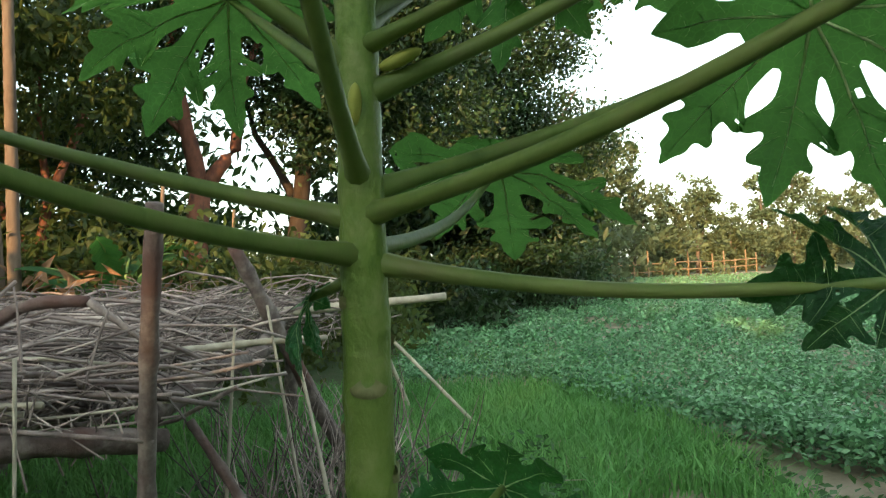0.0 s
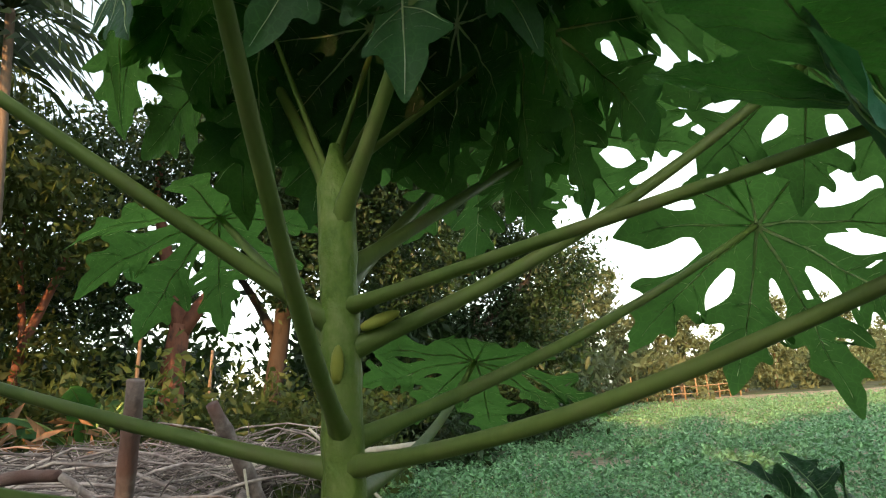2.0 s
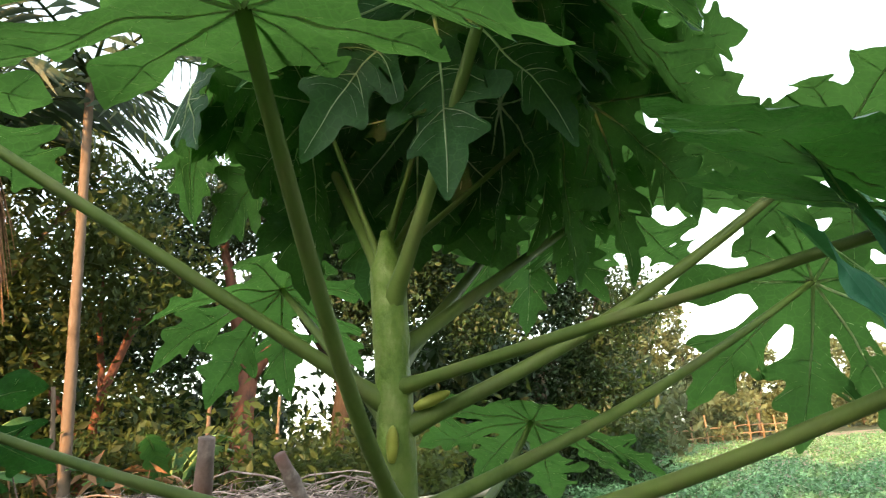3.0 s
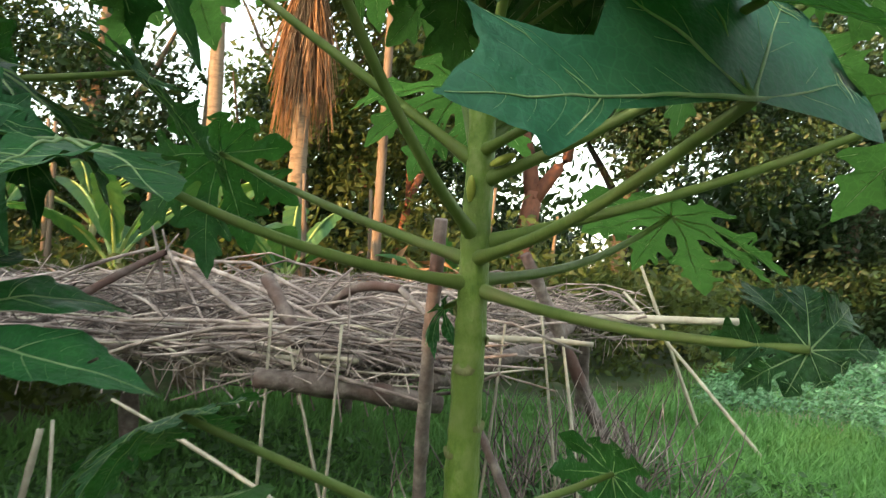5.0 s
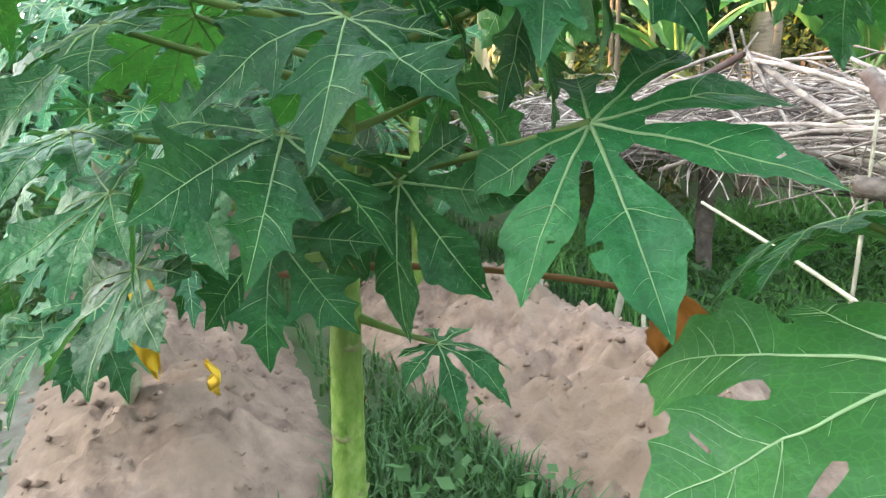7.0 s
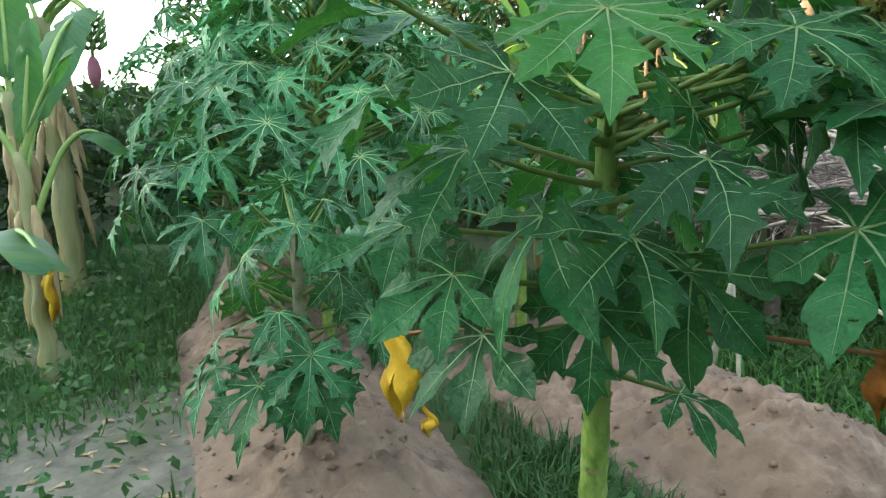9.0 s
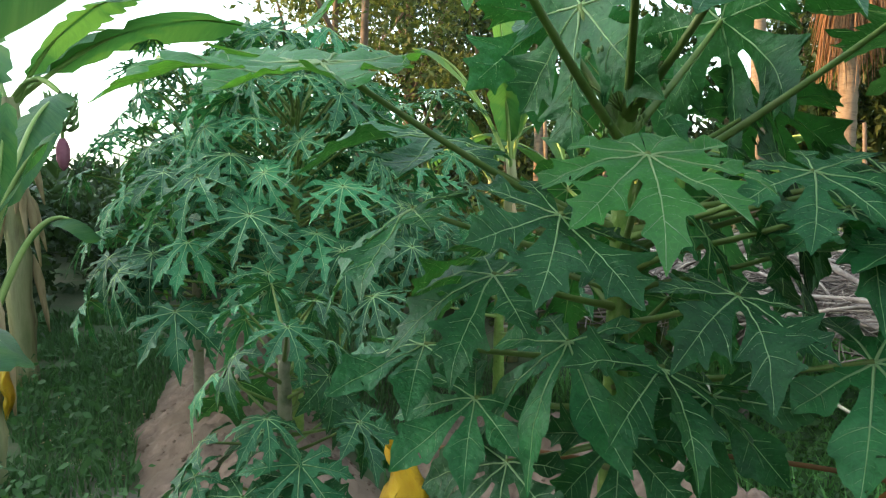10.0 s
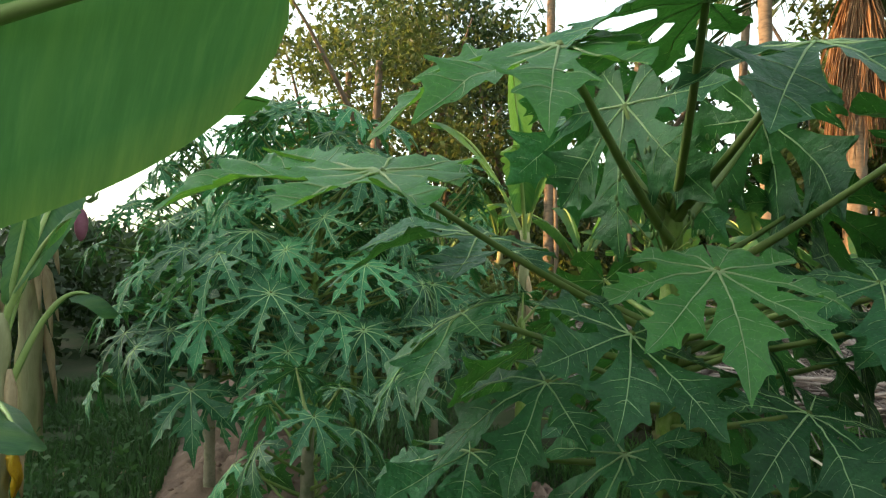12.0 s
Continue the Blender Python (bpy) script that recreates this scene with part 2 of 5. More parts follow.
# ---- building helpers ----


def mesh_of(name, verts, faces, mat, smooth=True):
    me = bpy.data.meshes.new(name)
    me.from_pydata([tuple(v) for v in verts], [], [tuple(f) for f in faces])
    me.materials.append(mat)
    if smooth:
        me.polygons.foreach_set("use_smooth", np.ones(len(me.polygons), dtype=bool))
    me.update()
    return me


def put(name, me, parent=None, label=""):
    ob = new(name, me)
    ob.parent = parent
    if label:
        tagged(ob, label)
    return ob


def tube(points, radii, sides=8, cap=True, wobble=0.0, start=0):
    """Vertices and faces of a tapered tube along points."""
    pts = [Vector(p) for p in points]
    verts, faces = [], []
    ref = Vector((0.31, 0.17, 0.93)).normalized()
    for k, p in enumerate(pts):
        way = (pts[min(k + 1, len(pts) - 1)] - pts[max(k - 1, 0)]).normalized()
        if abs(way.dot(ref)) > 0.97:
            ref = Vector((1, 0.2, 0)).normalized()
        a = way.cross(ref).normalized()
        b = way.cross(a)
        for s in range(sides):
            g = 2 * math.pi * s / sides
            r = radii[k] * (1 + wobble * (rng.random() - 0.5))
            verts.append(p + (a * math.cos(g) + b * math.sin(g)) * r)
    for k in range(len(pts) - 1):
        for s in range(sides):
            i, j = start + k * sides + s, start + k * sides + (s + 1) % sides
            faces.append((i, j, j + sides, i + sides))
    if cap:
        faces.append(tuple(start + s for s in range(sides))[::-1])
        faces.append(tuple(start + (len(pts) - 1) * sides + s for s in range(sides)))
    return verts, faces


class Batch:
    """Gathers many small pieces into one mesh."""

    def __init__(self):
        self.v, self.f = [], []

    def tube(self, *a, **k):
        v, f = tube(*a, start=len(self.v), **k)
        self.v += v
        self.f += f
        return self

    def mesh(self, name, mat, smooth=True):
        return mesh_of(name, self.v, self.f, mat, smooth)


def bent(a, b, sag=0.0, n=8, curl=0.0):
    """Points from a to b; sag: how far the middle rises (or sinks, below 0)."""
    a, b = Vector(a), Vector(b)
    side = (b - a).cross(Vector((0, 0, 1)))
    side = side.normalized() if side.length > 1e-6 else Vector((1, 0, 0))
    return [a.lerp(b, k / n) + Vector((0, 0, sag)) * math.sin(math.pi * k / n) + side * curl * math.sin(math.pi * k / n) for k in range(n + 1)]


def quads_stuff(name, centres, size, mat, flat=0.0, aspect=0.45, droop=0.0, parent=None):
    """One mesh of many small leaves: a folded rhomb at each centre, turned at random."""
    c = np.asarray(centres, float)
    n = len(c)
    size = np.broadcast_to(size, n)[:, None]
    along = rng.normal(size=(n, 3))
    along[:, 2] = along[:, 2] * (1 - flat) - droop
    along /= np.linalg.norm(along, axis=1)[:, None]
    up = rng.normal(size=(n, 3)) * (1 - flat) + np.array([0, 0, 0.6 + flat])
    side = np.cross(along, up)
    side /= np.linalg.norm(side, axis=1)[:, None] + 1e-9
    nor = np.cross(side, along)
    base, tip = c - along * size * 0.5, c + along * size * 0.5
    mid = c + nor * size * 0.06
    lft, rgt = mid + side * size * aspect * 0.5, mid - side * size * aspect * 0.5
    v = np.stack([base, lft, tip, rgt, c - nor * size * 0.03], 1).reshape(-1, 3)
    k = np.arange(n)[:, None] * 5
    f = np.concatenate([k + np.array([[0, 4, 1]]), k + np.array([[1, 4, 2]]), k + np.array([[2, 4, 3]]), k + np.array([[3, 4, 0]])], 1).reshape(-1, 3)
    me = bpy.data.meshes.new(name)
    me.vertices.add(len(v))
    me.vertices.foreach_set("co", v.ravel())
    me.loops.add(f.size)
    me.loops.foreach_set("vertex_index", f.ravel().astype(np.int32))
    me.polygons.add(len(f))
    me.polygons.foreach_set("loop_start", np.arange(0, f.size, 3, dtype=np.int32))
    me.materials.append(mat)
    me.update(calc_edges=True)
    return put(name, me, parent)


def in_blob(n, centre, radii, shell=0.35):
    """Points inside an ellipsoid, denser towards its skin."""
    d = rng.normal(size=(n, 3))
    d /= np.linalg.norm(d, axis=1)[:, None]
    r = (shell + (1 - shell) * rng.random(n)) ** 0.6
    return np.asarray(centre) + d * r[:, None] * np.asarray(radii)


# ---- ground ----
def bund_height(x, y):
    """Earth heaped up along the row of papayas, with a break between the two heaps."""
    h = 0.0
    for (ax, ay), (bx, by), wide, high in (((-1.45, 1.42), (-3.3, 1.12), 0.62, 0.40), ((-2.15, -0.30), (-4.6, -0.32), 0.62, 0.32), ((-4.3, -0.30), (-8.5, 0.4), 0.62, 0.28)):
        dx, dy = bx - ax, by - ay
        u = max(0.0, min(1.0, ((x - ax) * dx + (y - ay) * dy) / (dx * dx + dy * dy)))
        d = math.hypot(x - ax - u * dx, y - ay - u * dy) / wide
        if d < 1.6:
            s = max(0.0, 1 - d)
            h = max(h, high * s ** 0.8 * (1 + 0.25 * noise.noise((x * 2.2, y * 2.2, 1.0))))
    return h


def ground_height(x, y):
    d = math.hypot(x, y)
    return 0.035 * noise.noise((x * 0.5, y * 0.5, 0)) * min(1, d / 3) + 0.006 * max(0.0, y - 9) * (1 if y < 60 else 60 / y)


def patch(name, xs, ys, height, mat):
    verts = [(x, y, height(x, y)) for y in ys for x in xs]
    w = len(xs)
    faces = [(j * w + i, j * w + i + 1, (j + 1) * w + i + 1, (j + 1) * w + i) for j in range(len(ys) - 1) for i in range(w - 1)]
    return new(name, mesh_of(name, verts, faces, mat))


def stops(fine, coarse):
    far = [s * v for s in (-1, 1) for v in (14, 18, 24, 32, 45, 60, 90, 140, 220, 400, 800)]
    return sorted(set(np.arange(-coarse, coarse + 0.01, fine).round(3).tolist() + far))


tagged(patch("ground", stops(0.4, 12), stops(0.4, 12), ground_height, GROUND), "bare and grassy soil of a garden plot", "ground", kind="structure")

FIELD = material("field_soil", [(0.20, 0.165, 0.120), (0.32, 0.262, 0.195), (0.42, 0.345, 0.265)], 5, 0.95, bump=0.9, bump_scale=18, blotch=(0.130, 0.145, 0.070))
xs = [-0.2 + 0.4 * k for k in range(36)] + [15, 18, 22, 27, 34, 45, 60]
ys = [3.8 + 0.4 * k for k in range(28)] + [16, 18, 21, 25, 30, 36, 44]
tagged(patch("field", xs, ys, lambda x, y: ground_height(x, y) + 0.02, FIELD), "tilled brown soil of the crop field", "field", kind="structure")


def heap_surface(x, y):
    b = bund_height(x, y)
    wx, wy = x + 0.06 * noise.noise((x * 4, y * 4, 1)), y + 0.06 * noise.noise((x * 4, y * 4, 11))
    rough = 0.06 * noise.noise((wx * 4, wy * 4, 3)) + 0.085 * abs(noise.noise((wx * 8, wy * 8, 5))) + 0.065 * abs(noise.noise((wx * 17, wy * 17, 8))) + 0.026 * abs(noise.noise((x * 41, y * 41, 2)))
    return b + (rough - 0.045) * min(1.0, b * 6) - 0.035


for pick, label in ((((-4.2, -0.6), (0.5, 2.2)), "heap of loose reddish soil beside the papaya row"), (((-9.2, -1.1), (-1.1, 0.49)), "long ridge of loose reddish soil under young papayas")):
    (x0, x1), (y0, y1) = pick
    step = 0.020 if y0 > 0 else 0.034
    tagged(patch("soil_ridge", np.arange(x0, x1, step).tolist(), np.arange(y0, y1, step).tolist(), heap_surface, SOIL), label, "soil ridge", kind="structure")


BARE = material("bare_ground", [(0.105, 0.098, 0.078), (0.175, 0.160, 0.132), (0.26, 0.235, 0.198)], 6, 0.95, bump=0.8, bump_scale=20, blotch=(0.105, 0.112, 0.070))


def bare_edge(x, y):
    """Trodden earth beside the ridge; it dips under the grass towards its ragged rim."""
    d = max(abs(x + 2.45) / 1.35, abs(y + 1.30) / 0.85)
    return ground_height(x, y) + 0.03 * (1.05 - d) + 0.022 * noise.noise((x * 2.2, y * 2.2, 6)) + 0.008 * noise.noise((x * 11, y * 11, 2))


tagged(patch("path", np.arange(-5.4, -0.6, 0.08).tolist(), np.arange(-2.6, -0.1, 0.08).tolist(), bare_edge, BARE), "trodden grey earth of the path beside the ridge", "path", kind="structure")


# clods lying on the soil
def clods(n, boxes):
    b = Batch()
    for _ in range(n):
        x0, x1, y0, y1 = boxes[rng.integers(len(boxes))]
        x, y = rng.uniform(x0, x1), rng.uniform(y0, y1)
        h = bund_height(x, y)
        if h < 0.03 and rng.random() < 0.8:
            continue
        s = 0.004 + 0.024 * rng.random() ** 4
        k = len(b.v)
        for d in ((1, 0, 0), (0, 1, 0), (-1, 0, 0), (0, -1, 0), (0, 0, 0.9), (0, 0, -0.5)):
            j = s * (0.7 + 0.6 * rng.random())
            b.v.append(Vector((x, y, heap_surface(x, y) + s * 0.05 if h > 0.03 else s * 0.1)) + Vector(d) * j)
        b.f += [(k + i, k + (i + 1) % 4, k + 4) for i in range(4)] + [(k + (i + 1) % 4, k + i, k + 5) for i in range(4)]
    return tagged(new("soil_clods", b.mesh("soil_clods", SOIL)), "loose clods of dry reddish soil", "clods", kind="stuff")


clods(1700, [(-3.6, -0.9, 0.6, 2.0), (-5.0, -1.2, -0.9, 0.3)])

# ---- papaya plants ----
def smooth_line(pts, steps=3):
    """A rounded line through pts (tuples of numbers), steps spans between each two."""
    p = np.array([pts[0]] + list(pts) + [pts[-1]], float)
    out = []
    for k in range(1, len(p) - 2):
        for i in range(steps):
            t = i / steps
            out.append(0.5 * (2 * p[k] + (p[k + 1] - p[k - 1]) * t + (2 * p[k - 1] - 5 * p[k] + 4 * p[k + 1] - p[k + 2]) * t * t
                              + (3 * p[k] - p[k - 1] - 3 * p[k + 1] + p[k + 2]) * t ** 3))
    return [tuple(float(q) for q in o) for o in out] + [tuple(pts[-1])]


def leaf_meshes(name, mat, seed, lobes, edge, sag, fold, slim=1.0, holes=3, loose=1.0, ends=(24, 24)):
    """Blade and veins of a palmate papaya leaf of radius 1. lobes: (angle, length) of each; edge: (how far along its rib, how far along
    the edge lies, half width) down a lobe's side from the rounded cleft to its point, teeth included, or two such lists for its two
    sides; sag, fold: how far it droops and folds; holes: bites in the blade; loose: how far each lobe goes its own way; ends: the blade
    beyond the outermost ribs, in degrees. +y is the tip, +z the top."""
    r = random.Random(seed)
    bm, ribs = bmesh.new(), Batch()
    ph = r.uniform(0, 6)
    two = edge if isinstance(edge, tuple) else (edge, edge)
    web0 = two[0][0][0]
    web = web0 * r.uniform(0.94, 1.06)

    def lift(x, y, v=0.0, u=0.0):
        d = math.hypot(x, y)
        wave = min(1.0, 0.2 + loose) * 0.05 * math.sin(6 * x + ph) * math.sin(5 * y + 1.7 * ph) * d + 0.022 * noise.noise((8 * x, 8 * y, ph))
        return -sag * d ** 2 + fold * abs(v) * min(1, u * 2.2) - fold * 0.05 + wave

    lobes = [(a + loose * r.uniform(-4, 4), n * (1 + loose * r.uniform(-0.1, 0.06))) for a, n in lobes]
    for k, (ang, length) in enumerate(lobes):
        right = (lobes[k + 1][0] - ang) / 2 if k + 1 < len(lobes) else ends[1]
        left = (ang - lobes[k - 1][0]) / 2 if k else ends[0]
        a = radians(ang)
        ax, sd = (-math.sin(a), math.cos(a)), (-math.cos(a), -math.sin(a))
        curl, hang, roll = (loose * r.uniform(*q) for q in ((-0.16, 0.16), (-0.10, 0.34), (-0.5, 0.5)))
        layer = 0.014 if k % 2 else -0.014

        def spot(u, v):
            free = max(0.0, u - web)
            v += curl * max(0.0, u - 0.4) ** 2
            x, y = ax[0] * u + sd[0] * v, ax[1] * u + sd[1] * v
            quilt = 0.05 * abs(v) * math.sin(34 * u - 60 * abs(v) + ph)
            return Vector((x, y, lift(x, y, v, u) + quilt + layer * min(1.0, free * 5) - hang * free ** 2 + roll * v * min(1.0, free * 3)))

        tl, tr = math.tan(radians(left)), math.tan(radians(right))
        sides = []
        for tn, line in zip((tl, tr), two):
            line = [(web0, web0, line[0][2])] + STUMPY[1:] if length < 0.68 and loose > 0.5 else line
            shift, fat = r.uniform(-0.03, 0.03), r.uniform(0.88, 1.12) * slim
            pts = []
            for q, (c, e, w) in enumerate(line):
                free = 0.0 if q == 0 or c > 0.9 else shift + r.uniform(-0.010, 0.010)
                span = (length - web * 1.04) / (1 - web0)
                ce, ee = (web * 1.04 + (f + free - web0) * span for f in (c, e))
                pts.append((ce, ee, (w * fat * length ** 0.6) if q else min(w * fat, web * tn * 0.9)))
            sides.append(smooth_line(pts))
        rows = [(c, (c, c * tl), (c, c * tr)) for c in (0.02, web * 0.5, web * 0.85)]
        rows.append((web * 0.97, (web * 0.97, web * tl * 0.97), (web * 0.97, web * tr * 0.97)))
        rows += [((p[0] + q[0]) / 2, (p[1], max(0.001, p[2])), (q[1], max(0.001, q[2]))) for p, q in zip(*sides)]
        strip = []
        for u, (lu, lv), (ru, rv) in rows:
            strip.append([bm.verts.new(spot(u + (lu - u) * f, -lv * f)) for f in (1, 0.66, 0.33)] + [bm.verts.new(spot(u, 0))]
                         + [bm.verts.new(spot(u + (ru - u) * f, rv * f)) for f in (0.33, 0.66, 1)])
        bites = {(r.randrange(5, 30), r.choice((0, 1, 4, 5))) for _ in range(holes) if r.random() < 0.3}
        for j, (p, q) in enumerate(zip(strip, strip[1:])):
            for i in range(6):
                if (j, i) not in bites:
                    bm.faces.new((p[i + 1], p[i], q[i], q[i + 1]))
        rib = [spot(u * length * 0.97 / 17, 0) + Vector((0, 0, 0.0022)) for u in range(18)]
        ribs.tube(rib, [0.0105 - 0.0093 * (u / 17) ** 0.85 for u in range(18)], sides=4, cap=False)
        for s, sign in ((0, -1), (1, 1)):
            line = two[s] if len(sides[s]) == 3 * len(two[s]) - 2 else STUMPY
            for q in range(1, len(line) - 1):
                if line[q][2] >= line[q - 1][2] and line[q][2] >= line[q + 1][2] and line[q][2] > 0.05:
                    cu, eu, ev = sides[s][q * 3]
                    u0 = cu - 0.10 * length
                    ribs.tube([spot(u0 + (eu - u0) * f ** 1.15, sign * ev * 0.94 * f) + Vector((0, 0, 0.0016)) for f in (0, 0.14, 0.28, 0.42, 0.56, 0.7, 0.85, 1)], [0.0032, 0.0028, 0.0025, 0.0022, 0.0018, 0.0014, 0.0010, 0.0005], sides=3, cap=False)
            for j in range(7):
                at = 4 + 4 * j
                if at < len(sides[s]) - 3:
                    cu, eu, ev = sides[s][at]
                    ribs.tube([spot(cu - 0.06 * length + (eu + 0.03 - cu) * f ** 1.6, sign * ev * 0.85 * f) + Vector((0, 0, 0.0008)) for f in (0, 0.17, 0.33, 0.5, 0.67, 0.83, 1)], [0.0007, 0.0006, 0.0006, 0.0005, 0.0005, 0.0004, 0.0002], sides=3, cap=False)
            for c in (0.45, 0.8):
                tn = (tl, tr)[s]
                ribs.tube([spot(web * (c + 0.25 * f), sign * web * c * tn * 0.85 * f) for f in (0, 0.33, 0.67, 1)], [0.0011, 0.0009, 0.0006, 0.0003], sides=3, cap=False)
    bmesh.ops.remove_doubles(bm, verts=bm.verts, dist=0.006)
    me = bpy.data.meshes.new(name)
    bm.to_mesh(me)
    bm.free()
    me.materials.append(mat)
    me.polygons.foreach_set("use_smooth", np.ones(len(me.polygons), dtype=bool))
    return me, ribs.mesh("venation", VEIN_LIGHT if mat == LEAF_SKYLIT else VEIN_BACKLIT if mat == LEAF else VEIN)


BROAD = [(-128, 0.52), (-84, 0.76), (-42, 0.93), (0, 1.0), (42, 0.93), (84, 0.76), (128, 0.52)]
FULL = [(-157, 0.42), (-117, 0.62), (-77, 0.83), (-38, 0.95), (0, 1.0), (38, 0.95), (77, 0.83), (117, 0.62), (157, 0.42)]
SEVEN = [(-140, 0.52), (-93, 0.76), (-46, 0.93), (0, 1.0), (46, 0.93), (93, 0.76), (140, 0.52)]
NARROW = [(-168, 0.42), (-134, 0.6), (-100, 0.78), (-66, 0.92), (-33, 0.98), (0, 1.0), (33, 0.98), (66, 0.92), (100, 0.78), (134, 0.6), (168, 0.42)]
SWEPT = [(-172, 0.42), (-132, 0.5), (-90, 0.56), (-46, 0.66), (0, 1.0)]
# a lobe's side: place on the rib, place of the edge, half width
CUT = [(0.29, 0.29, 0.080), (0.41, 0.43, 0.098), (0.485, 0.53, 0.155), (0.525, 0.615, 0.235), (0.56, 0.680, 0.255), (0.60, 0.690, 0.190), (0.635, 0.665, 0.122), (0.69, 0.72, 0.118), (0.725, 0.785, 0.165),
       (0.76, 0.825, 0.160), (0.79, 0.825, 0.110), (0.825, 0.84, 0.082), (0.88, 0.90, 0.078), (0.94, 0.945, 0.045), (1.0, 1.0, 0.008)]
STUMPY = [(0.29, 0.29, 0.080), (0.42, 0.44, 0.110), (0.56, 0.58, 0.155), (0.70, 0.74, 0.170), (0.78, 0.81, 0.130), (0.88, 0.89, 0.085), (0.95, 0.955, 0.045), (1.0, 1.0, 0.006)]
WIDE = [(0.40, 0.40, 0.135), (0.47, 0.50, 0.170), (0.54, 0.62, 0.225), (0.60, 0.72, 0.240), (0.66, 0.73, 0.185), (0.72, 0.76, 0.160), (0.77, 0.84, 0.165), (0.82, 0.85, 0.110), (0.88, 0.89, 0.075), (0.94, 0.945, 0.040), (1.0, 1.0, 0.004)]
ROUND = [(0.20, 0.20, 0.050), (0.32, 0.34, 0.090), (0.45, 0.49, 0.150), (0.57, 0.63, 0.190), (0.64, 0.71, 0.182), (0.69, 0.73, 0.145), (0.76, 0.80, 0.128), (0.83, 0.86, 0.095), (0.89, 0.90, 0.058), (0.95, 0.955, 0.028), (1.0, 1.0, 0.003)]
FEATHER = [(0.27, 0.27, 0.050), (0.36, 0.38, 0.052), (0.43, 0.50, 0.105), (0.46, 0.57, 0.158), (0.51, 0.57, 0.105), (0.54, 0.56, 0.052), (0.60, 0.64, 0.062), (0.64, 0.74, 0.128), (0.69, 0.74, 0.075),
           (0.73, 0.745, 0.040), (0.80, 0.84, 0.060), (0.86, 0.87, 0.032), (1.0, 1.0, 0.003)]
SLIM = [(0.25, 0.25, 0.060), (0.38, 0.41, 0.098), (0.50, 0.56, 0.160), (0.545, 0.665, 0.225), (0.60, 0.67, 0.165), (0.65, 0.68, 0.112), (0.71, 0.75, 0.118), (0.745, 0.820, 0.142), (0.79, 0.825, 0.090),
        (0.84, 0.86, 0.062), (0.91, 0.92, 0.036), (1.0, 1.0, 0.003)]
HORNED = ([(0.48, 0.48, 0.15), (0.52, 0.56, 0.165), (0.55, 0.66, 0.195), (0.58, 0.77, 0.240), (0.61, 0.86, 0.290), (0.66, 0.82, 0.210), (0.72, 0.80, 0.150), (0.80, 0.85, 0.098), (0.88, 0.91, 0.058), (0.95, 0.96, 0.024), (1.0, 1.0, 0.003)],
          [(0.48, 0.48, 0.04), (0.51, 0.54, 0.070), (0.54, 0.62, 0.105), (0.58, 0.70, 0.140), (0.62, 0.755, 0.155), (0.68, 0.77, 0.125), (0.74, 0.79, 0.105), (0.81, 0.84, 0.076), (0.88, 0.90, 0.048), (0.95, 0.96, 0.022), (1.0, 1.0, 0.003)])
TOOTHED = [leaf_meshes("leaf", LEAF, s, FULL, CUT, g, f, w) for s, g, f, w in ((1, 0.20, 0.25, 1.0), (2, 0.28, 0.22, 0.94), (3, 0.12, 0.20, 1.06), (4, 0.34, 0.28, 0.98))]
SIMPLE = [leaf_meshes("leaf", LEAF_DARK, s, BROAD, ROUND, g, f, w) for s, g, f, w in ((5, 0.22, 0.30, 1.0), (6, 0.30, 0.25, 0.9), (7, 0.16, 0.25, 1.08))]
SLENDER = [leaf_meshes("leaf", LEAF_DARK, s, SEVEN, SLIM, g, f, w) for s, g, f, w in ((31, 0.20, 0.32, 1.25), (32, 0.32, 0.28, 1.12), (33, 0.12, 0.26, 1.3), (34, 0.26, 0.40, 1.2), (35, 0.16, 0.2, 1.25))]
LEAVES = SLENDER + SIMPLE
TOOTHED_DARK = [leaf_meshes("leaf", LEAF_DARK, s, FULL, CUT, g, f, w) for s, g, f, w in ((51, 0.20, 0.25, 1.05), (52, 0.30, 0.22, 1.0))]
FLAT_LEAF = [leaf_meshes("leaf", LEAF_GLOSS, 13, [(-122, 0.36), (-80, 0.55)] + BROAD[2:], WIDE, 0.30, 0.14, 1.1)]
SWEPT_LEAF = [leaf_meshes("leaf", LEAF_SKY_SHEEN, 14, SWEPT, HORNED, 0.0, 0.03, 1.0, 0, 0.0, (24, 5))]
CRUMPLED = [leaf_meshes("leaf", LEAF_DARK, 61, FULL, CUT, 0.45, 0.8, 1.15, 3, 2.4)]
SWEPT_BACK = [leaf_meshes("leaf", LEAF_DARK, 15, [(0, 1.0), (56, 1.75), (104, 1.6), (150, 1.1)], ROUND, 0.03, 0.08, 1.7, 0, 0.15)]
LIGHT_LEAVES = [leaf_meshes("leaf", LEAF_SKYLIT, s, FULL, [(0.36, 0.36, 0.09), (0.43, 0.46, 0.125)] + SLIM[2:], g, f, w) for s, g, f, w in ((11, 0.06, 0.30, 1.15), (12, 0.20, 0.35, 1.05))]
FINE_LEAVES = [leaf_meshes("leaf", LEAF_ROW, s, NARROW, FEATHER, g, f, w) for s, g, f, w in ((21, 0.35, 0.5, 1.0), (22, 0.6, 0.35, 1.15), (23, 0.2, 0.6, 0.9), (25, 0.5, 0.7, 1.2))]
FINE_LIGHT = [leaf_meshes("leaf", LEAF_SKYLIT, 24, NARROW, FEATHER, 0.4, 0.35, 1.0)]

MIXED_LEAVES = FINE_LEAVES + [leaf_meshes("leaf", LEAF_ROW, s, BROAD, SLIM, g, f, 0.9) for s, g, f in ((41, 0.4, 0.5), (42, 0.7, 0.3))]


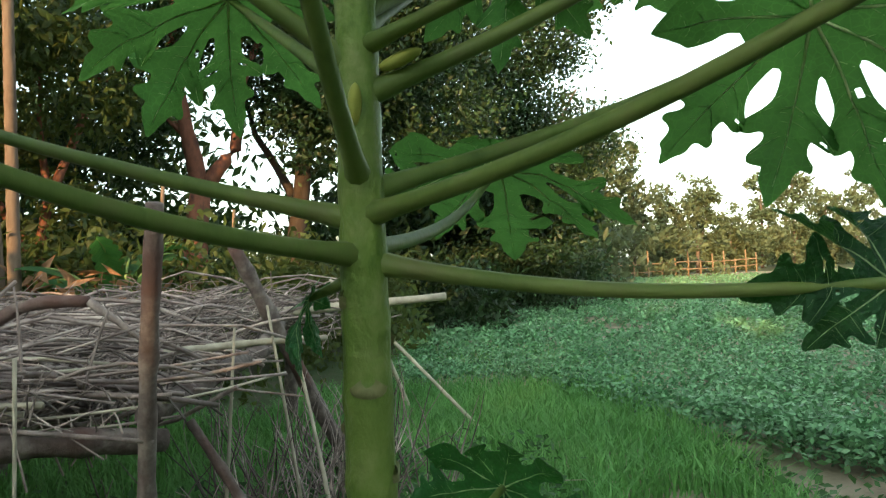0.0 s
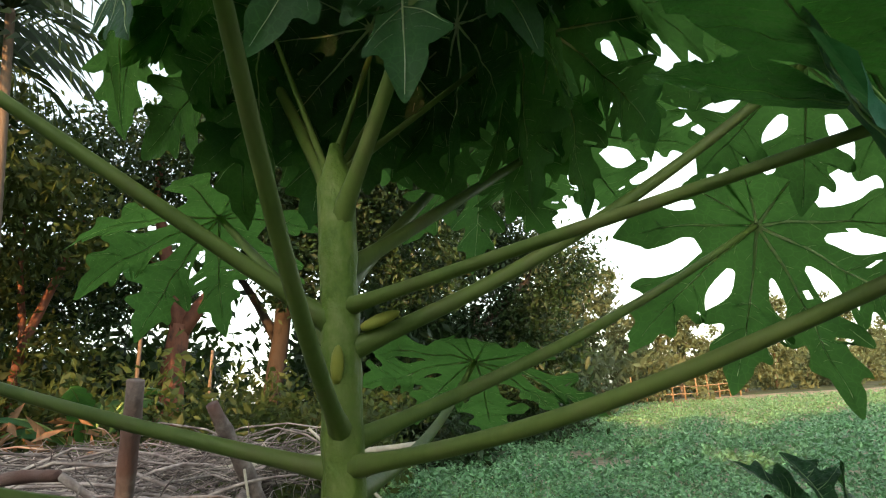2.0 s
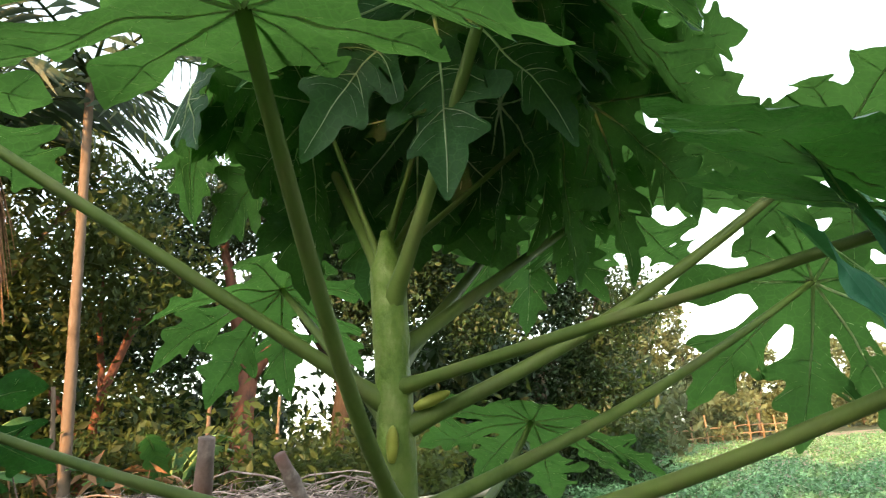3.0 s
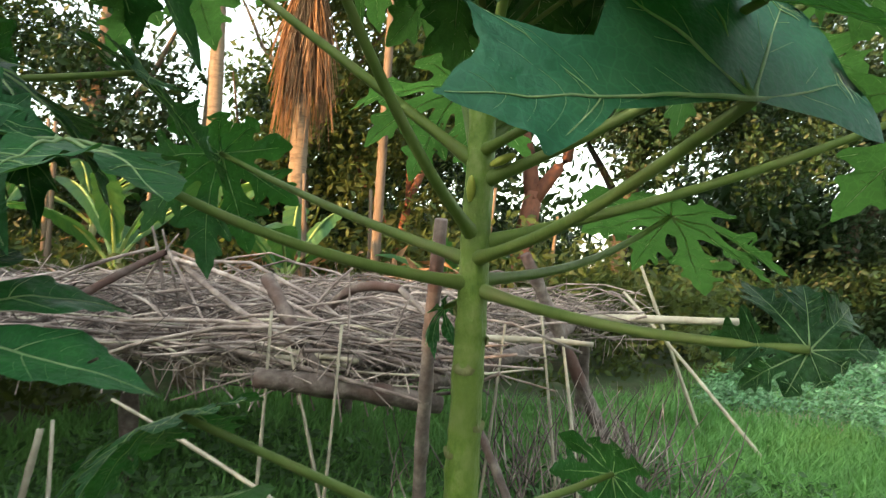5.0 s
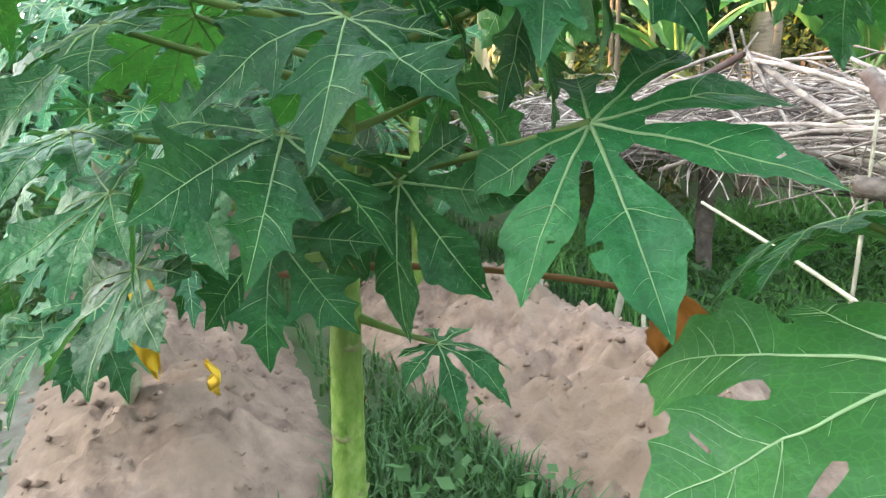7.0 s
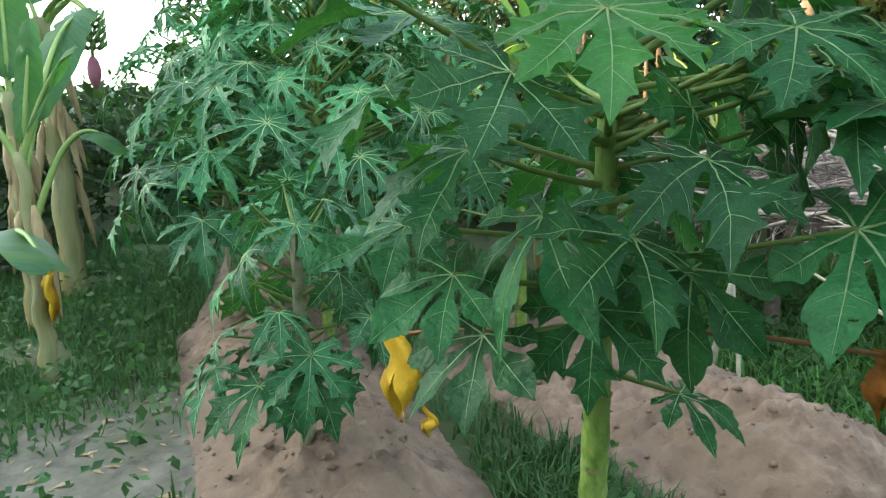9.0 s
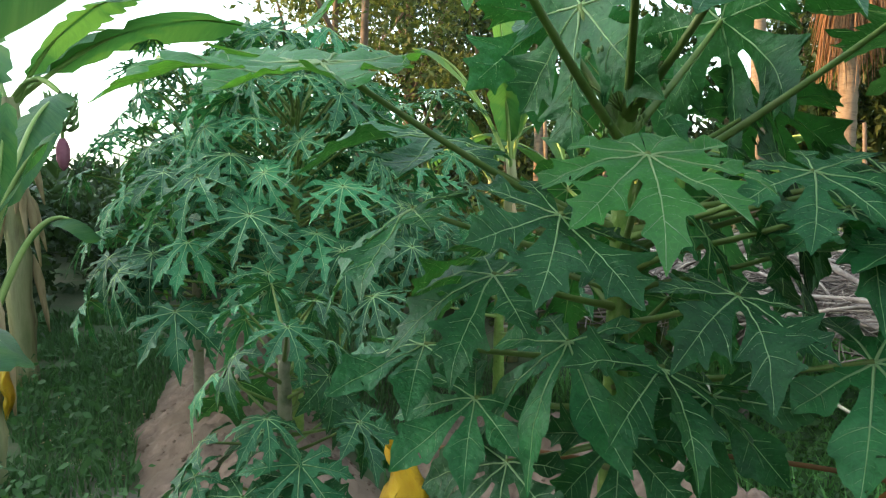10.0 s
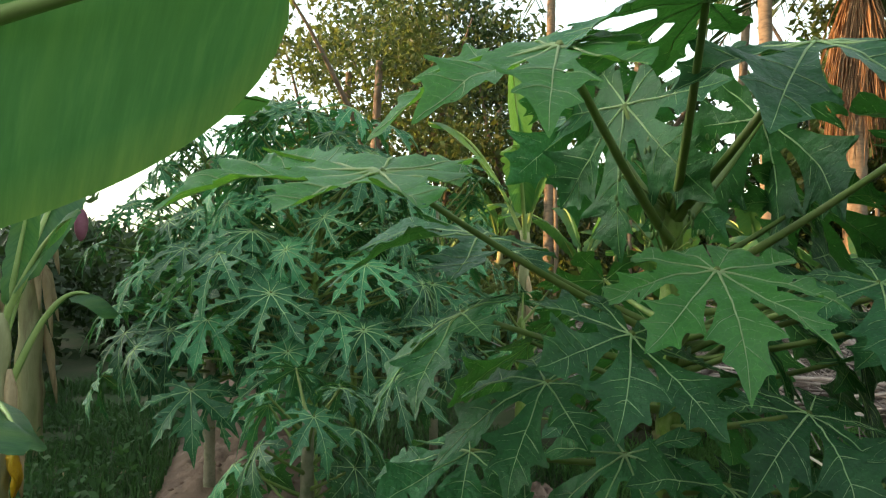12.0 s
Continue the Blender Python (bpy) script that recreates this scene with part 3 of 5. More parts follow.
def add_leaf(plant, stem_at, hub, size, droop, twist=0.0, lean=0.0, heading=None, kinds=None, pick=0, thick=1.0, arch=0.02, stalk=True):
    """A leaf on its stalk. stem_at: where the stalk leaves the stem; droop: how far the blade hangs (degrees below level);
    twist: its turn away from the stalk's heading; heading: where its tip points (degrees from +x), instead; lean: its roll."""
    stem_at, hub = Vector(stem_at), Vector(hub)
    out = Vector((hub.x - stem_at.x, hub.y - stem_at.y, 0))
    out = Matrix.Rotation(radians(twist), 3, "Z") @ (out.normalized() if out.length > 1e-4 else Vector((0, -1, 0)))
    if heading is not None:
        out = Vector((math.cos(radians(heading)), math.sin(radians(heading)), 0))
    d = radians(droop)
    tip = out * math.cos(d) - Vector((0, 0, 1)) * math.sin(d)
    nor = out * math.sin(d) + Vector((0, 0, 1)) * math.cos(d)
    side = tip.cross(nor)
    m = Matrix((side, tip, nor)).transposed().to_4x4()
    m = Matrix.Translation(hub) @ m @ Matrix.Rotation(radians(lean), 4, "Y") @ Matrix.Scale(size, 4)
    blade, veins = (kinds or LEAVES)[pick % len(kinds or LEAVES)]
    ob = put("leaf", blade, plant)
    ob.matrix_basis = plant.matrix_basis.inverted() @ m
    put("venation", veins, ob, "pale green raised veins")
    if stalk:
        n = 18
        way = (hub - stem_at).normalized()
        pts = bent(stem_at - way * 0.016, hub, -arch * (hub - stem_at).length, n)
        root = pts[0].copy()
        rad = [thick * (0.0125 - 0.0055 * k / n + 0.0075 * math.exp(-((p - root).length / 0.052) ** 2)) for k, p in enumerate(pts)]
        v, f = tube([plant.matrix_basis.inverted() @ p for p in pts], rad, 9)
        put("petiole", mesh_of("petiole", v, f, PETIOLE), plant)
    return ob


SCAR = None


def papaya(x, y, z, height, r0, r1, label, mat, lean=(0, 0), scars=10, group=""):
    """An empty at the foot with the ringed, scarred stem under it. Returns the plant and a function for points on its axis."""
    global SCAR
    plant = tagged(new("papaya_plant"), label, "papaya plant", group)
    plant.matrix_basis = pose(x, y, z)
    rings = int(height / 0.018)
    verts, faces = [], []
    for k in range(rings + 1):
        h = height * k / rings
        f = h / height
        ring = (h / 0.078 + 0.35 * noise.noise((h * 5, x, 2.0))) % 1.0
        rad = (r0 + (r1 - r0) * f) * (1 + 0.085 * math.exp(-((ring - 0.5) / 0.13) ** 2) + 0.05 * noise.noise((h * 12, x, y)))
        if f > 0.97:
            rad *= 1 - 0.7 * (f - 0.97) / 0.03
        for s in range(16):
            g = 2 * math.pi * s / 16
            b = 1 + 0.05 * noise.noise((math.cos(g) * 1.5, math.sin(g) * 1.5 + x, h * 14)) + 0.025 * math.cos(5 * g + h * 3)
            verts.append((lean[0] * f + rad * b * math.cos(g), lean[1] * f + rad * b * math.sin(g), h))
    for k in range(rings):
        for s in range(16):
            i, j = k * 16 + s, k * 16 + (s + 1) % 16
            faces.append((i, j, j + 16, i + 16))
    faces.append(tuple(rings * 16 + s for s in range(16)))
    put("stem", mesh_of("stem", verts, faces, mat), plant)
    if SCAR is None:
        b = Batch()
        for k in range(9):
            g = math.pi * (k / 8 - 0.5)
            for w, o in ((0.018, -0.003), (0.010, 0.0012), (0.004, 0.0020), (0.001, -0.003)):
                b.v.append((math.sin(g) * (0.017 - w * 0.75), -o, -0.013 * math.cos(g) * (1 - w * 40) + w * 0.5))
        b.f = [(k * 4 + i, k * 4 + 4 + i, k * 4 + 5 + i, k * 4 + 1 + i) for k in range(8) for i in range(3)]
        SCAR = b.mesh("leaf_scar", STEM_SCAR)

    def axis(h):
        return Vector((x + lean[0] * (h - z) / height, y + lean[1] * (h - z) / height, h))

    for k in range(scars):
        f = (k + 0.6) / (scars + 4) * 0.8 + 0.05
        g = k * radians(137.5) + x
        rad = (r0 + (r1 - r0) * f) * 0.99
        ob = put("leaf_scar", SCAR, plant)
        ob.matrix_basis = Matrix.Translation((lean[0] * f + rad * math.cos(g), lean[1] * f + rad * math.sin(g), height * f)) @ Matrix.Rotation(g + math.pi / 2, 4, "Z") @ Matrix.Scale(1.2 * r0 / 0.036, 4)
    return plant, axis


def bud(plant, at, way, length=0.05, mat=BUD):
    at, way = Vector(at), Vector(way).normalized()
    inv = plant.matrix_basis.inverted()
    v, f = tube([inv @ (at + way * length * u) for u in (0, 0.15, 0.45, 0.75, 0.93, 1)], [0.004, 0.0065, 0.0082, 0.0070, 0.0042, 0.001], 8)
    put("flower_bud", mesh_of("flower_bud", v, f, mat), plant, "pale yellow flower bud")


# the papaya that the camera first faces: hub x, y, z, height on the stem, blade radius, heading, droop, roll
main, on_main = papaya(-0.112, 1.03, 0, 1.81, 0.038, 0.022, "papaya plant with a thick ringed green stem and long stalks", STEM, lean=(0.0, -0.02), scars=26, group="papayas")
LOW = [
    (-0.204, 0.560, 1.037, 0.870, 0.400, -104, 11, -11),
    (-0.440, 0.690, 1.150, 0.930, 0.250, 190, 25, 0),
    (0.060, 1.400, 0.990, 0.950, 0.220, 60, 70, 0),
    (0.405, 0.905, 1.325, 1.367, 0.128, 165, -46, -60),
    (-0.502, 0.514, 1.540, 1.374, 0.400, 232, -4, -8),
    (-0.811, 1.107, 1.625, 1.411, 0.280, 170, 62, 10),
    (0.347, 0.600, 1.570, 1.417, 0.325, -126, 8, -66),
    (0.653, 1.486, 1.781, 1.442, 0.420, 25, 48, -13),
    (0.098, 1.696, 1.559, 1.381, 0.350, 74, 24, 8),
]
HIGH = [
    (-0.139, 0.520, 1.834, 1.454, 0.250, 265, 5, 0),
    (-0.646, 0.800, 1.976, 1.576, 0.300, 165, 35, 0),
    (-0.388, 1.472, 1.845, 1.551, 0.316, 148, 25, 8),
    (0.504, 0.998, 1.889, 1.549, 0.308, 20, 30, 0),
    (0.126, 1.607, 2.020, 1.621, 0.285, 85, 62, 10),
    (0.291, 1.493, 1.987, 1.643, 0.354, 50, 10, -15),
    (0.350, 0.635, 1.674, 1.600, 0.195, 164, -23, -7),
    (0.068, 0.754, 2.068, 1.703, 0.308, -70, 20, 0),
    (-0.278, 1.296, 2.113, 1.735, 0.339, 140, 66, 0),
]
CROWN = [
    (-0.070, 1.173, 2.059, 1.751, 0.277, 95, 84, 0),
    (0.068, 1.157, 2.051, 1.751, 0.277, 40, 80, 10),
    (-0.224, 1.127, 2.066, 1.743, 0.293, 150, 78, 0),
    (-0.348, 1.042, 2.113, 1.743, 0.285, 200, 60, 0),
    (0.191, 0.988, 2.151, 1.758, 0.323, -10, 50, 0),
    (-0.163, 1.427, 2.167, 1.766, 0.339, 110, 55, 10),
    (-0.217, 0.788, 2.197, 1.766, 0.308, 240, 25, 0),
    (0.299, 1.250, 2.167, 1.766, 0.323, 30, 45, 0),
    (0.022, 1.065, 2.259, 1.782, 0.308, -60, 20, 0),
]
CANOPY = [
    (-0.024, 0.896, 2.090, 1.766, 0.308, -80, 60, 0),
    (0.130, 1.065, 2.028, 1.758, 0.308, 10, 75, 0),
    (-0.140, 1.250, 2.090, 1.766, 0.339, 110, 70, 15),
    (0.037, 1.311, 2.151, 1.766, 0.354, 75, 60, -10),
    (0.230, 1.234, 2.074, 1.766, 0.323, 35, 65, 0),
    (-0.024, 1.119, 2.213, 1.782, 0.370, 60, 30, 0),
    (-0.178, 1.142, 2.197, 1.782, 0.370, 140, 35, 0),
    (-0.140, 1.119, 2.274, 1.789, 0.339, 150, 15, 0),
    (0.014, 1.219, 2.290, 1.789, 0.354, 60, 18, 0),
    (0.176, 1.142, 2.267, 1.789, 0.339, 10, 22, 0),
    (0.068, 0.865, 2.305, 1.797, 0.323, -70, 20, 0),
    (-0.101, 1.350, 2.259, 1.797, 0.339, 95, 30, 0),
    (-0.093, 1.019, 2.367, 1.797, 0.277, 0, 5, 0),
]
SAG = {3: 0.038, 4: 0.055, 5: 0.018, 6: 0.037, 7: 0.025, 8: 0.054, 9: 0.068, 12: 0.049, 16: 0.03}   # how far a stalk hangs below a straight line
for k, (hx, hy, hz, at, size, heading, droop, lean) in enumerate(LOW + HIGH + CROWN + CANOPY):
    c = on_main(at)
    add_leaf(main, c, (hx, hy, hz), size, droop, 0, lean, heading, kinds=FLAT_LEAF if k == 0 else SWEPT_LEAF if k == 6 else SWEPT_BACK if k == 15 else CRUMPLED if k == 3 else TOOTHED_DARK if k < 6 else TOOTHED, pick=k, thick=0.7 if k == 15 else 0.88 if k < 18 else 0.4, arch=SAG.get(k, 0.0), stalk=k < 18 or k % 5 == 0)
add_leaf(main, on_main(1.355), (-0.180, 1.045, 1.325), 0.085, 60, 0, 10, 185, kinds=SIMPLE, pick=1, thick=0.6)
bud(main, (-0.115, 0.990, 1.512), (0.1, -0.25, 1), 0.045)
bud(main, (-0.085, 0.998, 1.575), (1, -0.2, 0.35), 0.05)

# its neighbour in the row, nearer to the second half of the walk
second, on_second = papaya(-1.02, 0.05, 0, 1.92, 0.040, 0.022, "bushy papaya plant with a green stem and dense dark leaves", STEM, lean=(-0.06, 0.085), scars=20, group="papayas")
SECOND_LOW = [
    (-0.932, -0.272, 1.069, 1.02, 0.24, -93, 36, -18),
    (-1.016, -0.301, 1.182, 1.10, 0.22, -90, 26, -20),
    (-0.930, 0.240, 0.850, 0.90, 0.16, 40, 10, 6),
    (-0.776, 0.125, 1.198, 1.10, 0.26, -33, 76, 16),
    (-0.591, 0.351, 1.290, 1.16, 0.33, 28, 7, 35),
    (-0.899, -0.150, 1.312, 1.20, 0.27, -67, 40, 3),
    (-0.735, -0.050, 1.288, 1.20, 0.26, -16, 20, -15),
    (-1.152, -0.358, 1.275, 1.22, 0.24, -80, 10, -6),
    (-0.631, 0.023, 1.435, 1.30, 0.22, -19, 24, -10),
    (-0.985, -0.277, 1.447, 1.34, 0.26, -109, 18, -20),
]
SECOND_HIGH = [
    (-0.649, -0.347, 1.582, 1.44, 0.20, -40, 26, -24),
    (-0.637, -0.187, 1.680, 1.46, 0.232, -30, 27, 2),
    (-0.627, 0.200, 1.657, 1.50, 0.22, 5, 26, 17),
    (-1.242, -0.296, 1.743, 1.52, 0.33, -82, 0, -14),
    (-1.550, 0.300, 1.620, 1.54, 0.30, 150, 55, 0),
    (-1.200, 0.550, 1.600, 1.50, 0.30, 105, 60, 0),
    (-0.700, 0.560, 2.000, 1.60, 0.40, 50, 28, 0),
    (-0.730, -0.430, 2.030, 1.72, 0.31, -115, 10, -22),
    (-1.120, 0.470, 2.060, 1.74, 0.37, 90, 70, 0),
]
SECOND_MORE = [
    (-0.870, 0.390, 1.640, 1.46, 0.28, 70, 40, 30),
    (-1.161, 0.050, 2.060, 1.76, 0.36, -80, 78, 0),
    (-0.790, 0.560, 1.640, 1.48, 0.26, 60, 50, 20),
    (-0.960, 0.520, 1.700, 1.40, 0.32, 40, 60, 0),
    (-1.080, 0.600, 1.850, 1.64, 0.30, 100, 50, 0),
    (-1.080, -0.420, 1.580, 1.44, 0.27, -110, 30, 0),
    (-1.350, 0.100, 2.080, 1.76, 0.30, 175, 65, 0),
    (-1.450, 0.450, 1.950, 1.70, 0.30, 140, 60, 0),
    (-1.330, 0.180, 1.420, 1.32, 0.28, 160, 55, 0),
    (-1.180, 0.380, 1.330, 1.25, 0.28, 110, 55, 0),
    (-0.800, 0.340, 1.480, 1.38, 0.25, 50, 55, 0),
    (-1.300, -0.120, 1.480, 1.38, 0.26, 210, 45, 0),
    (-0.840, -0.060, 1.120, 1.05, 0.22, -40, 60, 0),
    (-0.860, 0.180, 1.520, 1.42, 0.22, 30, 60, 0),
    (-0.632, 0.315, 1.588, 1.45, 0.27, 20, 22, 20),
    (-0.684, 0.515, 1.657, 1.52, 0.28, 60, 30, 25),
    (-0.640, 0.740, 1.700, 1.56, 0.24, 70, 35, 15),
    (-0.667, 0.075, 2.090, 1.78, 0.36, -20, 18, 10),
    (-0.676, -0.178, 2.120, 1.79, 0.28, -105, 6, 8),
]
for k, (hx, hy, hz, at, size, heading, droop, lean) in enumerate(SECOND_LOW + SECOND_HIGH + SECOND_MORE):
    c = on_second(at)
    add_leaf(second, c, (hx, hy, hz), size * 1.04, droop, 0, lean, heading, kinds=SIMPLE if k in (0, 1, 2, 3, 4, 5, 7) else LIGHT_LEAVES if k in (11, 17) else SLENDER, pick=k + 2, thick=0.95 if at > 1.7 or k == 16 else 0.75)
add_leaf(second, on_second(1.50), (-0.960, -0.640, 1.842), 0.40, -4, 0, -14, -128, kinds=LIGHT_LEAVES, pick=0, thick=0.75)


def hanging_leaf(name, label, at, height, width, mat, folds=5, stalk_from=None, parent=None):
    """A withered leaf that hangs folded from its stalk."""
    thing = tagged(new(name), label, "withered leaf")
    thing.matrix_basis = Matrix.Translation(at)
    verts, faces = [], []
    for k in range(13):
        f = k / 12
        w = width * (0.25 + 0.95 * math.sin(math.pi * min(1, 0.12 + f * 0.85)) ** 0.8) * (1 - 0.25 * f)
        for s in range(16):
            g = 2 * math.pi * s / 16
            r = w * 0.5 * (1 + 0.30 * math.sin(folds * g + 3 * f) + 0.5 * noise.noise((2.5 * math.cos(g), 2.5 * math.sin(g), 5 * f + at[0] * 7)))
            verts.append((r * math.cos(g) + 0.02 * math.sin(5 * f), 0.3 * r * math.sin(g) + 0.012 * math.sin(9 * f + at[0]), -height * f * (1 + 0.16 * math.sin(3 * g + 1) + 0.08 * math.sin(7 * g))))
    faces = [(k * 16 + s, k * 16 + (s + 1) % 16, k * 16 + 16 + (s + 1) % 16, k * 16 + 16 + s) for k in range(12) for s in range(16)]
    put("blade", mesh_of("blade", verts, faces, mat), thing)
    if stalk_from:
        v, f = tube(bent(Vector(stalk_from) - Vector(at), (0, 0, -0.01), 0.02, 10), [0.008] * 3 + [0.006] * 8, 7)
        put("stalk", mesh_of("stalk", v, f, DRY_PETIOLE), thing, "dry reddish-brown stalk")
    return thing


hanging_leaf("dead_leaf", "shrivelled rust-brown leaf on a dry stalk", (-0.655, 0.572, 0.990), 0.15, 0.115, DRY, 5, (-1.03, 0.07, 1.0))
hanging_leaf("yellow_leaf", "withered bright yellow leaf hanging from a papaya", (-1.44, -0.30, 0.93), 0.24, 0.17, YELLOW, 3, (-1.05, 0.02, 0.98))
hanging_leaf("yellow_leaf", "small withered orange leaf hanging low", (-1.60, -0.16, 0.62), 0.10, 0.05, YELLOW, 3)


def flower_spray(plant, at, n, spread, seed):
    """A loose spray of small green buds above the stem."""
    r = random.Random(seed)
    inv = plant.matrix_basis.inverted()
    b, c, buds = Batch(), Batch(), []
    c.tube([(0, 0, u) for u in (0, 0.005, 0.012, 0.016)], [0.001, 0.0045, 0.004, 0.001], sides=5)
    for _ in range(n):
        g, h = r.uniform(0, 6.28), r.uniform(0.3, 1)
        e = Vector(at) + Vector((math.cos(g) * spread * h, math.sin(g) * spread * h, spread * r.uniform(0.1, 1.3)))
        b.tube([inv @ p for p in bent(at, e, 0.01, 3)], [0.003, 0.0025, 0.002, 0.0015], sides=4)
        for _ in range(4):
            q = e + Vector((r.uniform(-1, 1), r.uniform(-1, 1), r.uniform(-1, 1))) * 0.018
            buds.append(inv @ q)
    spray = put("flower_spray", b.mesh("flower_spray", PETIOLE), plant, "thin branching green flower stalks")
    one = c.mesh("bud", SMALL_BUD)
    for q in buds:
        put("bud", one, spray).matrix_basis = Matrix.Translation(q)


flower_spray(second, on_second(1.80) + Vector((0.02, -0.03, 0)), 9, 0.13, 3)
flower_spray(second, on_second(1.68) + Vector((0.03, -0.05, 0)), 8, 0.12, 5)


def crown_plant(x, y, height, n, reach, size, seed, label, kinds, mat=STEM, fixed=(), low=0.45, thick=0.75):
    """A papaya with leaves all round its upper stem; fixed: hubs that are set by hand."""
    r = random.Random(seed)
    z = max(0.0, bund_height(x, y) - 0.04)
    plant, axis = papaya(x, y, z, height - z, 0.036, 0.02, label, mat, scars=6, group="papayas")
    for hub in fixed:
        at = max(z + 0.2, hub[2] - 0.16)
        add_leaf(plant, axis(at), hub, size * 1.05, r.uniform(25, 45), r.uniform(-20, 20), r.uniform(-12, 12), kinds=kinds, pick=r.randrange(9), thick=thick)
    for k in range(n):
        f = (k + 0.5) / n
        g = k * radians(137.5) + r.uniform(-0.2, 0.2)
        at = z + (height - z) * (low + (0.98 - low) * f)
        ln = reach * (1 - 0.45 * f) * r.uniform(0.8, 1.1)
        rise = ln * (0.10 + 0.75 * f)
        hub = axis(at) + Vector((math.cos(g) * ln * (1 - 0.35 * f), math.sin(g) * ln * (1 - 0.35 * f), rise))
        add_leaf(plant, axis(at), hub, size * r.uniform(0.8, 1.1) * (1 - 0.25 * f), r.uniform(0, 48) + 12 * (1 - f), r.uniform(-35, 35), r.uniform(-22, 22), kinds=kinds, pick=r.randrange(9), thick=thick)
    return plant


crown_plant(-2.30, -0.42, 1.12, 18, 0.40, 0.25, 31, "young papaya on the soil ridge, bluish-green leaves", MIXED_LEAVES[4:] + SLENDER[:1], STEM_OLD,
            [(-2.349, -0.332, 0.889), (-2.28, -0.51, 0.735), (-2.05, -0.62, 0.60), (-2.10, -0.20, 0.78), (-1.95, -0.45, 0.72), (-2.25, -0.75, 0.62)], 0.42, 0.6)
crown_plant(-3.86, 0.0, 2.15, 66, 0.92, 0.35, 32, "tall papaya with finely cut bluish-green leaves", MIXED_LEAVES, STEM,
            [(-3.54, -0.58, 1.68), (-3.26, -0.37, 1.49), (-3.09, 0.05, 1.31), (-3.40, 0.56, 1.52), (-3.28, -0.30, 1.10)], 0.42)
crown_plant(-4.45, -0.50, 1.65, 40, 0.75, 0.33, 33, "slim papaya with finely cut leaves on the soil ridge", MIXED_LEAVES + FINE_LIGHT, STEM_OLD,
            [(-3.58, -0.70, 0.98), (-3.95, -0.78, 1.25)], 0.42)
for k, (x, y, h, n) in enumerate(((-5.3, 0.25, 2.35, 46), (-6.6, -0.25, 2.3, 40), (-8.3, 0.2, 2.4, 34), (-4.9, 1.25, 2.1, 36), (-6.2, 1.0, 2.3, 34), (-7.4, 0.9, 2.4, 30))):
    crown_plant(x, y, h, n, 0.85, 0.34, 40 + k, "papaya with finely cut bluish-green leaves further down the row", MIXED_LEAVES, STEM_OLD if k % 2 else STEM, (), 0.42)
crown_plant(-5.9, -0.35, 2.45, 34, 0.85, 0.30, 47, "papaya with finely cut bluish-green leaves beside the path", MIXED_LEAVES, STEM_OLD, (), 0.6)
crown_plant(-3.1, 0.95, 1.35, 12, 0.5, 0.26, 37, "young papaya with dark green leaves before the brushwood", LEAVES, STEM, (), 0.5)

# ---- brushwood rack ----
def log(name, a, b, r0, r1, mat, label, category="log", bend=0.02, sides=10, n=12, knots=3, parent=None):
    """A slightly bent, knotty round timber from a to b."""
    a, b = Vector(a), Vector(b)
    pts = bent((0, 0, 0), b - a, bend, n, bend * 0.7)
    lumps = [rng.integers(2, n - 1) for _ in range(knots)]
    rad = [r0 + (r1 - r0) * k / n for k in range(n + 1)]
    rad = [r * (1.16 if k in lumps else 1) * (1 + 0.13 * noise.noise((k * 0.9, a.x * 3, a.y * 3))) for k, r in enumerate(rad)]
    v, f = tube(pts, rad, sides, wobble=0.14)
    ob = new(name, mesh_of(name, v, f, mat))
    ob.matrix_basis = Matrix.Translation(a)
    if parent:
        ob.parent = parent
        ob.matrix_basis = parent.matrix_basis.inverted() @ Matrix.Translation(a)
        if label:
            tagged(ob, label)
    else:
        tagged(ob, label, category)
    return ob


rack = tagged(new("timber_rack"), "rough timber rack of forked posts and logs under brushwood", "rack")
rack.matrix_basis = pose(-1.15, 2.75, 0)
log("post", (-1.16, 2.86, -0.02), (-0.915, 2.425, 1.585), 0.031, 0.027, LOG, "sawn-off grey-brown post", parent=rack, bend=0.02, knots=6, n=22, sides=12)
log("post", (-0.62, 4.80, -0.02), (-1.15, 4.03, 1.50), 0.046, 0.038, LOG, "leaning grey post with a cut top", parent=rack, bend=0.03, knots=5, n=20, sides=12)
log("post", (-3.0, 2.75, -0.02), (-3.0, 2.72, 0.90), 0.050, 0.046, LOG, "", parent=rack)
log("post", (-3.0, 4.9, -0.02), (-3.0, 4.9, 0.95), 0.050, 0.045, LOG, "", parent=rack)
log("post", (-1.35, 6.2, -0.02), (-1.33, 6.2, 1.0), 0.050, 0.045, LOG, "", parent=rack)
log("beam", (-1.72, 2.30, 0.86), (-1.06, 2.82, 0.76), 0.048, 0.042, LOG, "thick grey log with a hollow broken end", parent=rack, bend=0.01)
log("beam", (-3.4, 2.55, 0.86), (-1.35, 3.0, 0.84), 0.034, 0.040, LOG, "", parent=rack, bend=0.03)
log("beam", (-2.62, 2.42, 0.84), (-1.98, 2.78, 0.86), 0.036, 0.030, ROD, "pale barkless log", parent=rack, bend=0.01)
log("beam", (-1.10, 2.75, 0.86), (-1.05, 4.25, 0.92), 0.045, 0.040, LOG, "", parent=rack, bend=0.02)
log("beam", (-1.05, 4.15, 0.94), (-1.40, 6.6, 1.02), 0.045, 0.040, LOG, "", parent=rack, bend=0.02)
log("beam", (-3.6, 1.5, 0.88), (-3.0, 5.0, 0.95), 0.045, 0.040, LOG, "", parent=rack, bend=0.02)
